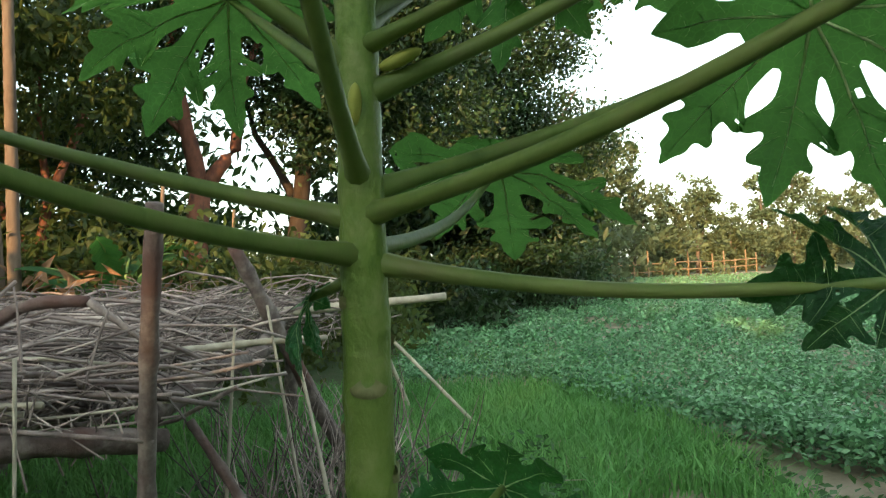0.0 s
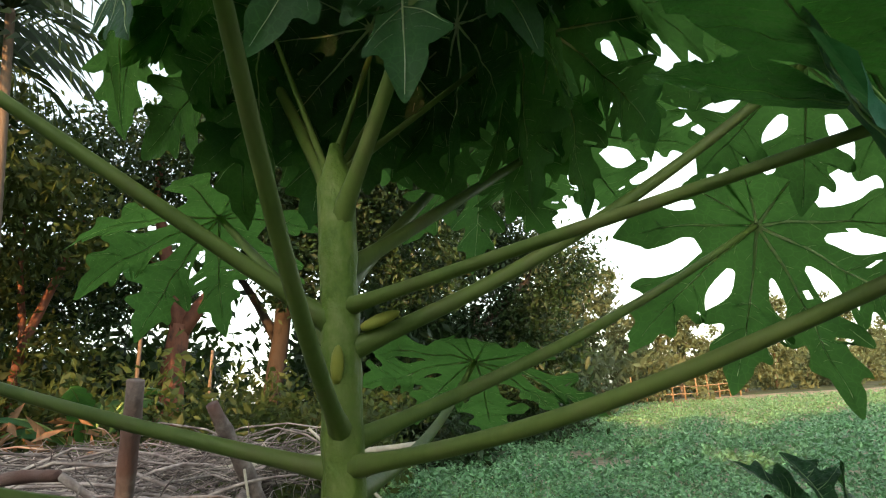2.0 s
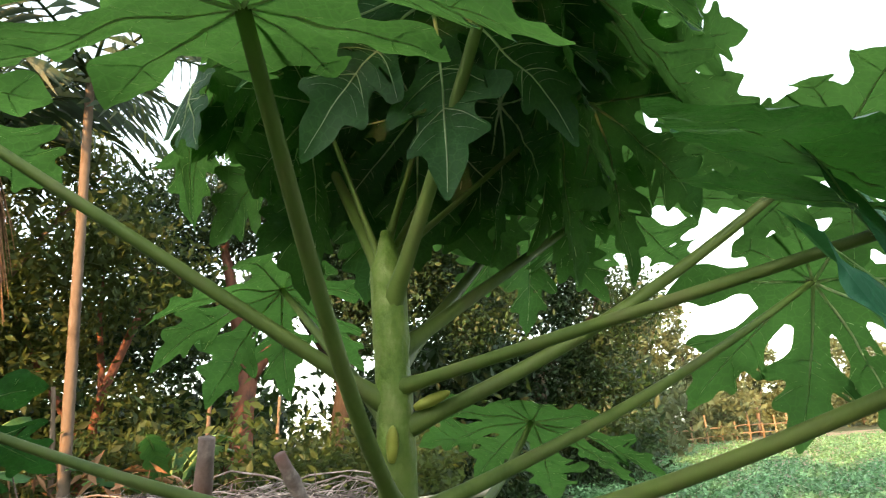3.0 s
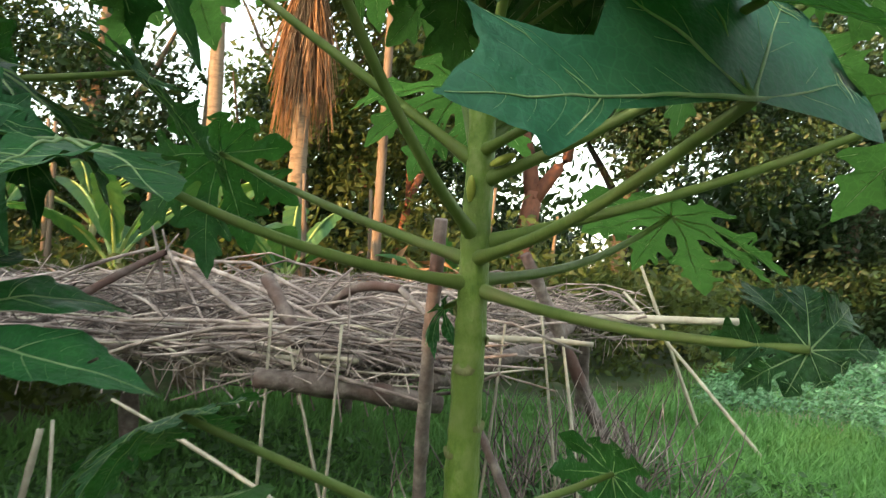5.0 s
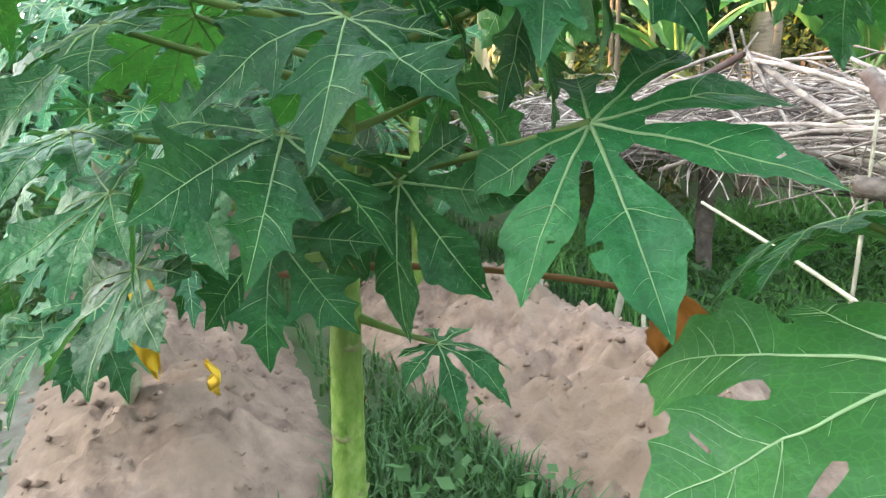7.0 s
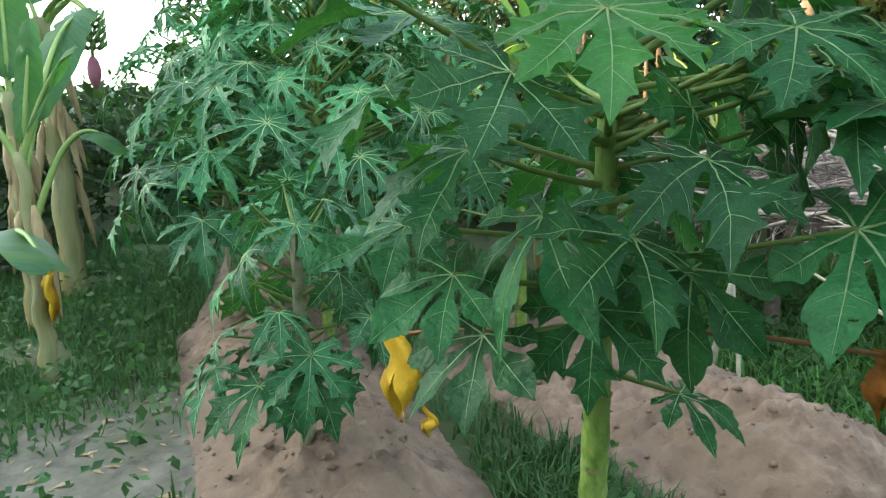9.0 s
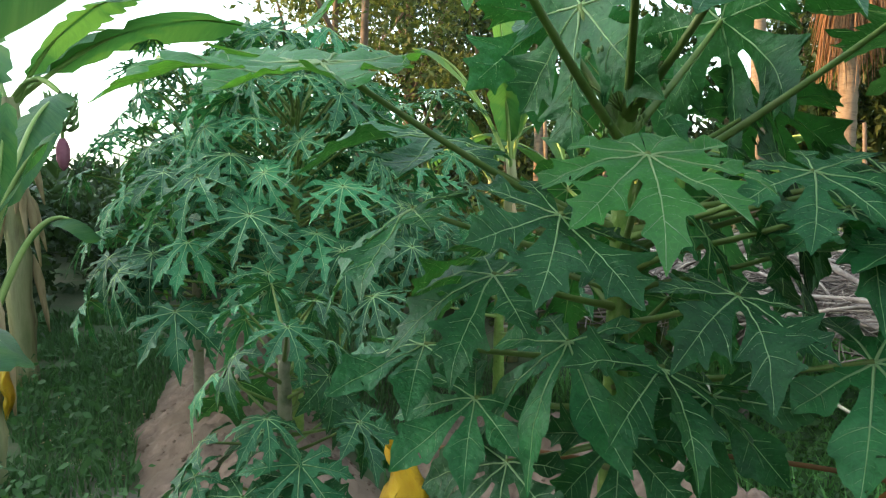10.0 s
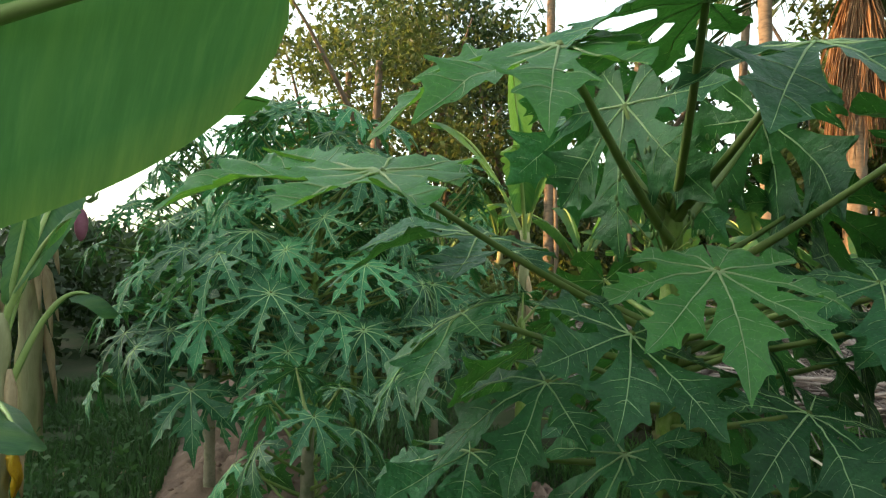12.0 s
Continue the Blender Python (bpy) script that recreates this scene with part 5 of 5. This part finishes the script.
tree("mango_tree", "big dark mango tree at the edge of the field", 1.2, 18.5,
     [(0, 0, -0.05), (0, 0, 1.0), (0.1, 0, 2.2), (0.2, 0, 3.6)], [(0.14, [(0.1, 0, 2.2), (-1.6, 0, 3.8), (-2.6, 0, 5.4)]), (0.14, [(0.2, 0, 2.8), (1.6, 0, 4.2), (2.4, 0, 5.8)])],
     [((-1.8, 0, 3.2), (2.0, 1.6, 1.5)), ((0.6, 0, 2.2), (2.0, 1.5, 1.4)), ((1.8, 0.2, 4.4), (1.7, 1.5, 1.3)), ((-0.8, 0.2, 5.6), (2.4, 1.8, 1.6)), ((0.9, 0.3, 7.4), (2.1, 1.6, 1.5)), ((-2.4, 0.2, 7.4), (2.0, 1.6, 1.3)), ((3.0, 0.3, 8.6), (1.1, 1.0, 0.6))],
     60000, 0.15, BARK, r0=0.22)
# trees over the banana thicket
tree("tree", "tall thin tree with loose golden-green foliage", -6.6, 8.6,
     [(0, 0, -0.05), (0.05, 0, 1.5), (-0.05, 0, 3.2), (0.1, 0, 5.0), (0.1, 0, 6.4)], [(0.06, [(0, 0, 3.0), (1.0, 0, 4.4), (1.8, 0, 5.2)]), (0.06, [(0, 0, 3.6), (-1.1, 0.1, 4.8), (-1.8, 0, 6.0)])],
     [((0.8, 0, 4.6), (1.5, 1.2, 1.2)), ((0.6, 0, 5.8), (1.0, 1.0, 0.8)), ((0.2, 0, 3.0), (1.3, 1.1, 0.8))], 7600, 0.14, BARK, BUSH_LEAF, 0.12)
tree("tree", "tree with warm lit bark and sparse foliage", -5.6, 9.6,
     [(0, 0, -0.05), (0.1, 0, 1.2), (0.35, 0, 2.4), (0.9, 0, 3.6)], [(0.09, [(0.2, 0, 1.6), (-0.5, 0, 2.6), (-1.0, 0, 3.6)]), (0.06, [(0.35, 0, 2.4), (0.2, 0.1, 3.4), (0.3, 0, 4.4)])],
     [((-0.6, 0, 3.6), (1.2, 1.0, 0.9)), ((0.9, 0, 4.0), (1.1, 1.0, 0.9)), ((0.1, 0.3, 2.0), (1.2, 0.8, 0.8))], 6000, 0.13, BARK_REDDENED, BUSH_LEAF, 0.08)
tree("tree", "leafy tree above the banana thicket", -9.6, 7.2,
     [(0, 0, -0.05), (0.05, 0, 1.5), (-0.05, 0, 3.2), (0.1, 0, 5.4)], [(0.07, [(0, 0, 2.6), (1.2, 0, 4.0), (2.0, 0, 5.0)]), (0.07, [(0, 0, 3.2), (-1.2, 0.1, 4.6), (-1.8, 0, 5.6)])],
     [((1.0, 0, 2.6), (1.2, 1.0, 0.7)), ((-1.0, 0, 4.6), (1.2, 1.0, 0.9)), ((0, 0, 1.9), (1.5, 1.2, 0.9)), ((0.4, 0, 3.6), (1.4, 1.2, 0.9))], 8000, 0.15, BARK, TREE_LEAF, 0.15)
tree("tree", "slender tree with bare twisting limbs over the row", -10.2, 2.4,
     [(0, 0, -0.05), (0.1, 0, 1.6), (0.2, 0.1, 3.0), (0.1, 0.2, 4.6)], [(0.06, [(0.2, 0.1, 2.8), (0.9, -0.7, 4.0), (1.2, -1.6, 5.2)]), (0.05, [(0.1, 0, 2.4), (-0.6, 0.6, 3.8), (0.2, 1.4, 5.0)])],
     [((0.6, -1.0, 4.6), (1.0, 1.1, 0.8)), ((0.2, 0.9, 4.2), (1.0, 1.2, 1.1)), ((0.1, 0.1, 3.2), (1.0, 1.3, 0.6)), ((0.3, 0.4, 5.6), (1.2, 1.3, 0.8))], 4600, 0.12, BARK, BUSH_LEAF, 0.09)
tree("tree", "leafy tree with twisted bare limbs", -13.5, 4.6,
     [(0, 0, -0.05), (0.1, 0, 1.6), (0.3, 0, 3.4), (0.2, 0, 5.6)], [(0.08, [(0.2, 0, 3.0), (1.4, 0.2, 4.8), (2.6, 0, 5.8)]), (0.08, [(0.2, 0, 3.6), (-1.2, -0.6, 5.2), (-1.6, -1.4, 6.6)])],
     [((1.6, 0, 5.4), (1.6, 1.4, 1.2)), ((-1.2, -0.5, 6.0), (1.5, 1.3, 1.1)), ((0.3, 0, 7.2), (1.8, 1.5, 1.0))], 7000, 0.15, BARK, TREE_LEAF, 0.16)


for k, (x, y, h) in enumerate(((-13.0, 2.9, 6.4), (-13.8, 5.4, 7.2), (-11.6, 6.0, 6.2), (-15.5, 7.6, 7.6), (-9.0, 10.2, 5.3), (-7.7, 9.7, 4.9))):
    g = math.sin(k * 2.3) * 0.3
    tree("tree", "leafy tree with golden-lit foliage behind the papaya row", x, y, [(0, 0, -0.05), (0.1, 0, h * 0.2), (g, 0, h * 0.45), (g, 0.1, h * 0.8)],
         [(0.06, [(g * 0.5, 0, h * 0.35), (0.3, -0.8, h * 0.6), (0.5, -1.3, h * 0.85)]), (0.05, [(g, 0, h * 0.45), (0.2, 0.9, h * 0.65), (0.1, 1.3, h * 0.9)])],
         [((0.2, -0.7, h * 0.55), (1.0, 1.1, h * 0.14)), ((0.1, 0.9, h * 0.62), (1.0, 1.1, h * 0.16)), ((0.2, 0.1, h * 0.85), (1.1, 1.3, h * 0.13)), ((0, 0, h * 0.34), (1.1, 1.4, h * 0.14))], 5200, 0.15, BARK, TREE_LEAF if k % 2 else BUSH_LEAF, 0.10)


def palm(x, y, height, r, label, skirt=True, fronds=12, seed=0, lean=(0, 0), bark=PALM_BARK):
    """A coconut palm: ringed trunk, skirt of dead fronds, feathery crown."""
    t = tagged(new("palm_tree"), label, "palm tree", "palms")
    t.matrix_basis = pose(x, y, 0)
    n = 60
    v, f = tube([(lean[0] * (k / n) ** 1.5, lean[1] * (k / n) ** 1.5, height * k / n - 0.03) for k in range(n + 1)], [r * (1.2 - 0.35 * k / n) * (1.05 if k % 2 else 0.97) for k in range(n + 1)], 12)
    put("trunk", mesh_of("trunk", v, f, bark), t, "ringed palm trunk")
    rr = random.Random(seed)
    top = Vector((lean[0], lean[1], height))
    if skirt:
        b = Batch()
        for _ in range(420):
            g = rr.uniform(0, 6.28)
            a = top + Vector((math.cos(g) * r * 1.2, math.sin(g) * r * 1.2, -rr.uniform(0.0, 0.5)))
            e = a + Vector((math.cos(g) * rr.uniform(0.05, 0.35), math.sin(g) * rr.uniform(0.05, 0.35), -rr.uniform(0.6, 1.9)))
            b.tube(bent(a, e, 0.05, 4, rr.uniform(-0.08, 0.08)), [0.010, 0.013, 0.011, 0.008, 0.003], sides=3, cap=False)
        put("dead_fronds", b.mesh("dead_fronds", FROND_DRY), t, "skirt of hanging dead brown fronds")
    for k in range(fronds):
        g = k * 2.4 + rr.uniform(-0.2, 0.2)
        ln = rr.uniform(1.6, 2.2)
        e = top + Vector((math.cos(g) * ln, math.sin(g) * ln, rr.uniform(-0.6, 0.9)))
        pts = bent(top, e, 0.5, 10)
        b = Batch()
        b.tube(pts, [0.025 * (1 - 0.09 * i) for i in range(11)], sides=5)
        for i in range(1, 11):
            for s in (-1, 1):
                for q in (0, 0.5):
                    p = pts[i].lerp(pts[max(0, i - 1)], q)
                    side = (pts[i] - pts[i - 1]).cross(Vector((0, 0, 1))).normalized() * s
                    w = 0.5 * math.sin(math.pi * (i / 11)) + 0.1
                    d = (pts[i] - pts[i - 1]).normalized() * 0.15
                    j = len(b.v)
                    b.v += [p - d * 0.08, p + side * w * 0.5 + d - Vector((0, 0, 0.05)), p + side * w + d * 1.6 - Vector((0, 0, 0.25)), p + d * 0.12]
                    b.f.append((j, j + 1, j + 2, j + 3))
        put("frond", b.mesh("frond", TREE_LEAF), t)
    return t


palm(-5.55, 5.75, 9.0, 0.075, "tall slender palm with a bare pale trunk in sunlight", False, 10, 1, (-0.35, 0))
palm(-5.4, 7.0, 5.0, 0.11, "palm with a skirt of dead orange-brown fronds", True, 14, 2)
# darker bark here: shade on this trunk is put into its colour
palm(-4.05, 6.85, 5.6, 0.052, "slender palm trunk behind the bananas", False, 8, 3, bark=BARK)
palm(-8.2, 8.0, 6.6, 0.07, "slender palm with a bare leaning trunk", False, 10, 5, (0.3, 0))
palm(-9.0, 5.0, 6.5, 0.07, "slender palm with a bare sunlit trunk", False, 10, 6)
log("tree_stump", (-5.15, 5.15, -0.02), (-5.15, 5.18, 1.75), 0.12, 0.10, PALM_BARK, "bare cut palm trunk behind the brushwood", "stump", 0.0, 12)
for k, (x, y, h, r) in enumerate(((-6.4, 4.4, 2.6, 0.05), (-6.0, 5.2, 2.2, 0.045), (-4.4, 6.0, 2.3, 0.05), (-7.4, 5.0, 2.8, 0.05), (-3.2, 8.0, 2.4, 0.05), (-8.2, 4.6, 3.0, 0.06), (-5.0, 8.2, 2.4, 0.06), (-2.9, 9.6, 2.2, 0.05))):
    log("sapling_trunk", (x, y, -0.02), (x + 0.12 * math.sin(k * 2), y, h), r * 0.7, r * 0.4, PALM_BARK if k % 2 else BARK, "thin bare sapling trunk in the thicket", "sapling", 0.05)


def shrubs(name, label, boxes, n, size, mat, flat=0.0):
    """Low dense growth: clumps of leaves in boxes of x, y, z ranges."""
    cs = []
    vol = sum((b[1] - b[0]) * (b[3] - b[2]) for b in boxes)
    for x0, x1, y0, y1, h in boxes:
        m = int(n * (x1 - x0) * (y1 - y0) / vol)
        clumps = np.stack([rng.uniform(x0, x1, max(4, m // 60)), rng.uniform(y0, y1, max(4, m // 60)), h * rng.random(max(4, m // 60)) ** 0.8], 1)
        c = clumps[rng.integers(len(clumps), size=m)] + rng.normal(size=(m, 3)) * np.array([0.28, 0.28, 0.2]) * max(0.5, h / 2)
        c[:, 2] = np.abs(c[:, 2])
        cs.append(c)
    c = np.concatenate(cs)
    return tagged(quads_stuff(name, c, size * (0.6 + 0.8 * rng.random(len(c))), mat, flat=flat, droop=0.2), label, "undergrowth", kind="stuff")


shrubs("undergrowth", "tangled green and golden undergrowth behind the brushwood", [(-9.5, -2.0, 7.2, 9.8, 1.8), (-10.5, -6.0, 4.0, 7.0, 1.3), (-3.6, -0.5, 9.0, 13.0, 1.5)], 22000, 0.13, BUSH_LEAF)
shrubs("undergrowth", "dark bushes at the edge of the crop field", [(-2.0, 3.6, 16.0, 18.0, 1.7), (-1.6, 1.0, 12.5, 16.0, 1.3)], 15000, 0.15, TREE_LEAF)
shrubs("undergrowth", "dark thicket beyond the papaya row", [(-12.0, -7.0, -4.0, -1.9, 1.7), (-14.5, -11.5, -4.0, 4.5, 1.5), (-11.5, -9.8, -0.8, 4.0, 1.6)], 22000, 0.17, TREE_LEAF)
shrubs("undergrowth", "dark bushes behind the garden trees", [(-8.5, -6.2, 19, 22, 3.0), (-3.6, 4.0, 19, 22, 3.0), (-12, -5, 10.5, 13.5, 2.2)], 20000, 0.32, TREE_LEAF)
shrubs("tree_line", "dark tree line behind the garden trees", [(-13, -5.2, 14.5, 18.5, 5.4), (-3.0, -0.5, 14.5, 18.5, 5.4), (-20, -13, 6, 16, 3.0), (-20, -15, -4, 6, 1.9)], 34000, 0.30, TREE_LEAF)
shrubs("undergrowth", "green undergrowth round the young palms", [(-9.5, -4.6, 2.6, 4.6, 1.0), (-12, -6.5, 1.6, 3.6, 1.4)], 9000, 0.13, BUSH_LEAF)
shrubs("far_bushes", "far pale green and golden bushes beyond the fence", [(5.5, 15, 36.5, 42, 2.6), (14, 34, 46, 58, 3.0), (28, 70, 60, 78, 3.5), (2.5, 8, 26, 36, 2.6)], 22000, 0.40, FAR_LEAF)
for k in range(17):
    f = k / 16
    x, y, h = 4.5 + 52 * f ** 1.5, 31 + 40 * f, 5.2 + 1.5 * math.sin(k * 2.4) + 1.1 * math.sin(k * 5.1) + 2.4 * f
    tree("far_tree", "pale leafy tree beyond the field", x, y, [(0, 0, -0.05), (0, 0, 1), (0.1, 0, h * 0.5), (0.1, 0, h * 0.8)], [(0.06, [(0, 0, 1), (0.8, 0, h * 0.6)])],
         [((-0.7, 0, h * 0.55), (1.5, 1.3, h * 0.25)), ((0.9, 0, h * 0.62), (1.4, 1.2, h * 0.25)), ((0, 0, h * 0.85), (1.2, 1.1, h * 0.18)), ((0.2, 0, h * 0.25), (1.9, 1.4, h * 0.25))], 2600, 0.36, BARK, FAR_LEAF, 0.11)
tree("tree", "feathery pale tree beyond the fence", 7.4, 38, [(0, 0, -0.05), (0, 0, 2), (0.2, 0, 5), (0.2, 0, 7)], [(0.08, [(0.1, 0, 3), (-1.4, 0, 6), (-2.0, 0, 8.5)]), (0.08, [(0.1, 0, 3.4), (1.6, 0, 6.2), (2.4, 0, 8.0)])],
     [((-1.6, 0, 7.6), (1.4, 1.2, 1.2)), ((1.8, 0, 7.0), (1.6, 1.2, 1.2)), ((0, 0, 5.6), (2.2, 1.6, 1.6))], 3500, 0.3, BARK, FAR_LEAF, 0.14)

# dense unseen trees added behind the camera: a row blocks the low sun, nearer ones round the plot block low sky
def added_shade_tree(x, y, h, leaves=9000, size=0.6, wide=1.0):
    w = wide
    tree("added_shade_tree", "unseen dense leafy tree added to block low sun and sky", x, y, [(0, 0, -0.05), (0, 0, 1.2), (0.1, 0, 2.6), (0.1, 0, h * 0.6)], [(0.1, [(0, 0, 1.6), (0.9 * w, 0, h * 0.6)]), (0.1, [(0, 0, 1.6), (-0.9 * w, 0, h * 0.6)])],
         [((-0.8 * w, 0, h * 0.3), (1.3 * w, 0.9, h * 0.3)), ((0.8 * w, 0, h * 0.35), (1.3 * w, 0.9, h * 0.32)), ((0, 0, h * 0.72), (1.5 * w, 0.9, h * 0.27)), ((0, 0, h * 0.2), (1.8 * w, 0.9, h * 0.2))], leaves, size, BARK, TREE_LEAF, 0.16)


for k in range(24):
    x, y = -36 + k * 2.0, -27.5 - 0.9 * (k % 3)
    added_shade_tree(x, y, (9.3 if x < -14.5 else 12.2) + 0.3 * (k % 2) + 0.3 * (k % 3), 10500, 0.62)
for k in range(9):
    added_shade_tree(7.2 + 0.5 * (k % 2), -7.5 + 1.45 * k, 5.2 + 0.4 * math.sin(k * 2.1), 2600, 0.36)
for k in range(6):
    added_shade_tree(-1.5 + 1.7 * k, -8.6 - 0.4 * (k % 2), 4.6 + 0.4 * math.sin(k * 1.7), 2600, 0.36)

# ---- far fence ----
fence = tagged(new("bamboo_fence"), "low bamboo rail fence at the far side of the field", "fence")
fence.matrix_basis = pose(5.0, 33.0, ground_height(5, 33))
for k in range(16):
    x, y = k * 0.95, k * 0.72
    h = 1.25 + 0.3 * math.sin(k * 2.3)
    v, f = tube([(x, y, -0.1), (x + 0.03, y, h * 0.5), (x, y, h)], [0.05, 0.045, 0.04], 7)
    put("post", mesh_of("post", v, f, BAMBOO), fence)
    if k < 15:
        for z in (0.45, 0.85):
            v, f = tube(bent((x - 0.1, y - 0.07, z), (x + 1.05, y + 0.79, z + 0.06 * math.sin(k)), 0.02, 4), [0.035] * 5, 6)
            put("rail", mesh_of("rail", v, f, BAMBOO), fence)


# ---- crop and grass ----
def crop(n):
    """Bean-like crop in a wide field: a thin stalk's worth of drooping leaves at each place."""
    out, sizes = [], []
    for _ in range(n):
        y = 4.2 + 31 * rng.random() ** 1.7
        x = rng.uniform(-0.6 - 0.06 * y + 0.55, 1.0 + y * 0.95)
        if y < 7.6 and x < 1.9 - 0.45 * (y - 5.2) or y < 5.2 and x < 2.0:
            continue
        if noise.noise((x * 0.5, y * 0.5, 2.0)) < (-0.5 if y > 6.5 else -0.35 + 0.27 * (6.5 - y)):
            continue
        h = rng.uniform(0.12, 0.26)
        g = ground_height(x, y)
        m = 14 if y < 10 else 8
        p = np.array([x, y, g + h]) + rng.normal(size=(m, 3)) * np.array([0.075, 0.075, 0.045])
        out.append(p)
        sizes.append(np.full(m, 0.058 if y < 10 else 0.10))
    return tagged(quads_stuff("crop_plants", np.concatenate(out), np.concatenate(sizes) * 1.0, CROP, flat=0.4, aspect=0.52, droop=0.35), "low leafy bean crop covering the field", "crop", kind="stuff")


crop(17000)


def grass(name, label, n, boxes, height, skip=0.0, seed=0, mat=GRASS):
    r = np.random.default_rng(seed)
    v, f = [], []
    area = np.array([(b[1] - b[0]) * (b[3] - b[2]) * b[4] for b in boxes])
    pick = r.choice(len(boxes), size=n, p=area / area.sum())
    for k in pick:
        x0, x1, y0, y1, _ = boxes[k]
        x, y = r.uniform(x0, x1), r.uniform(y0, y1)
        if noise.noise((x * 0.9, y * 0.9, 7.0)) < skip or bund_height(x, y) > 0.04 or r.random() < 1.30 - max(abs(x + 2.45) / 1.35, abs(y + 1.30) / 0.85) + 0.5 * noise.noise((x * 1.7, y * 1.7, 9.0)):
            continue
        g, ln = r.uniform(0, 6.28), height * r.uniform(0.35, 1.2)
        w = 0.0035 + 0.004 * r.random()
        bend = ln * r.uniform(0.15, 0.9)
        z = ground_height(x, y) - 0.01
        dx, dy = math.cos(g), math.sin(g)
        k0 = len(v)
        v += [(x - dy * w, y + dx * w, z), (x + dy * w, y - dx * w, z), (x - dy * w * 0.8 + dx * bend * 0.3, y + dx * w * 0.8 + dy * bend * 0.3, z + ln * 0.6),
              (x + dy * w * 0.8 + dx * bend * 0.3, y - dx * w * 0.8 + dy * bend * 0.3, z + ln * 0.6), (x + dx * bend, y + dy * bend, z + ln * 0.9)]
        f += [(k0, k0 + 1, k0 + 3, k0 + 2), (k0 + 2, k0 + 3, k0 + 4)]
    return tagged(new(name, mesh_of(name, v, f, mat, False)), label, "grass", kind="stuff")


grass("grass", "lush green grass at the edge of the field", 52000, [(-1.6, 1.8, 3.0, 7.5, 2.6), (-1.2, 2.2, 7.5, 11.0, 0.3), (-0.9, 0.9, 1.4, 3.0, 1.2), (-4.5, -0.9, 1.9, 6.5, 1.4)], 0.24, -0.45, 1)
grass("grass", "short grass and weeds among the papayas", 46000, [(-2.2, -0.3, 0.1, 0.9, 2.0), (-9.5, -2.3, -3.2, -0.5, 1.3), (-2.6, 0.2, -1.0, 0.4, 0.5), (-9.5, -1.0, 0.3, 2.2, 0.9)], 0.15, -0.25, 2, WEED_SHADED)
weeds = []
for x0, x1, y0, y1, n in ((-7, -2.4, -2.6, -0.9, 260), (-3.6, -0.6, 2.0, 4.0, 700), (-2.0, -0.7, 0.2, 0.8, 25), (-0.9, 0.6, 3.2, 5.0, 300), (1.6, 4.5, 3.6, 5.0, 160)):
    for _ in range(n):
        x, y = rng.uniform(x0, x1), rng.uniform(y0, y1)
        if bund_height(x, y) > 0.02:
            continue
        weeds.append(np.array([x, y, ground_height(x, y) + rng.uniform(0.04, 0.20)]) + rng.normal(size=(5, 3)) * np.array([0.06, 0.06, 0.04]))
weeds = np.concatenate(weeds)
weeds[:, 2] = np.maximum(weeds[:, 2], 0.02)
tagged(quads_stuff("weeds", weeds, 0.045 + 0.04 * rng.random(len(weeds)), WEED_SHADED, flat=0.4, aspect=0.6, droop=0.2), "small broad-leaved weeds in the grass", "weeds", kind="stuff")

# fallen dry leaves and twigs on the path side
litter = np.array([(x, y, max(ground_height(x, y), bare_edge(x, y)) + 0.006) for x, y in zip(rng.uniform(-6, -1.6, 380), rng.uniform(-2.4, -0.8, 380)) if bund_height(x, y) < 0.02])
tagged(quads_stuff("leaf_litter", litter, 0.03 + 0.07 * rng.random(len(litter)) ** 2, STRAW, flat=0.9, aspect=0.35), "dry fallen leaves on the bare ground", "leaf litter", kind="stuff")
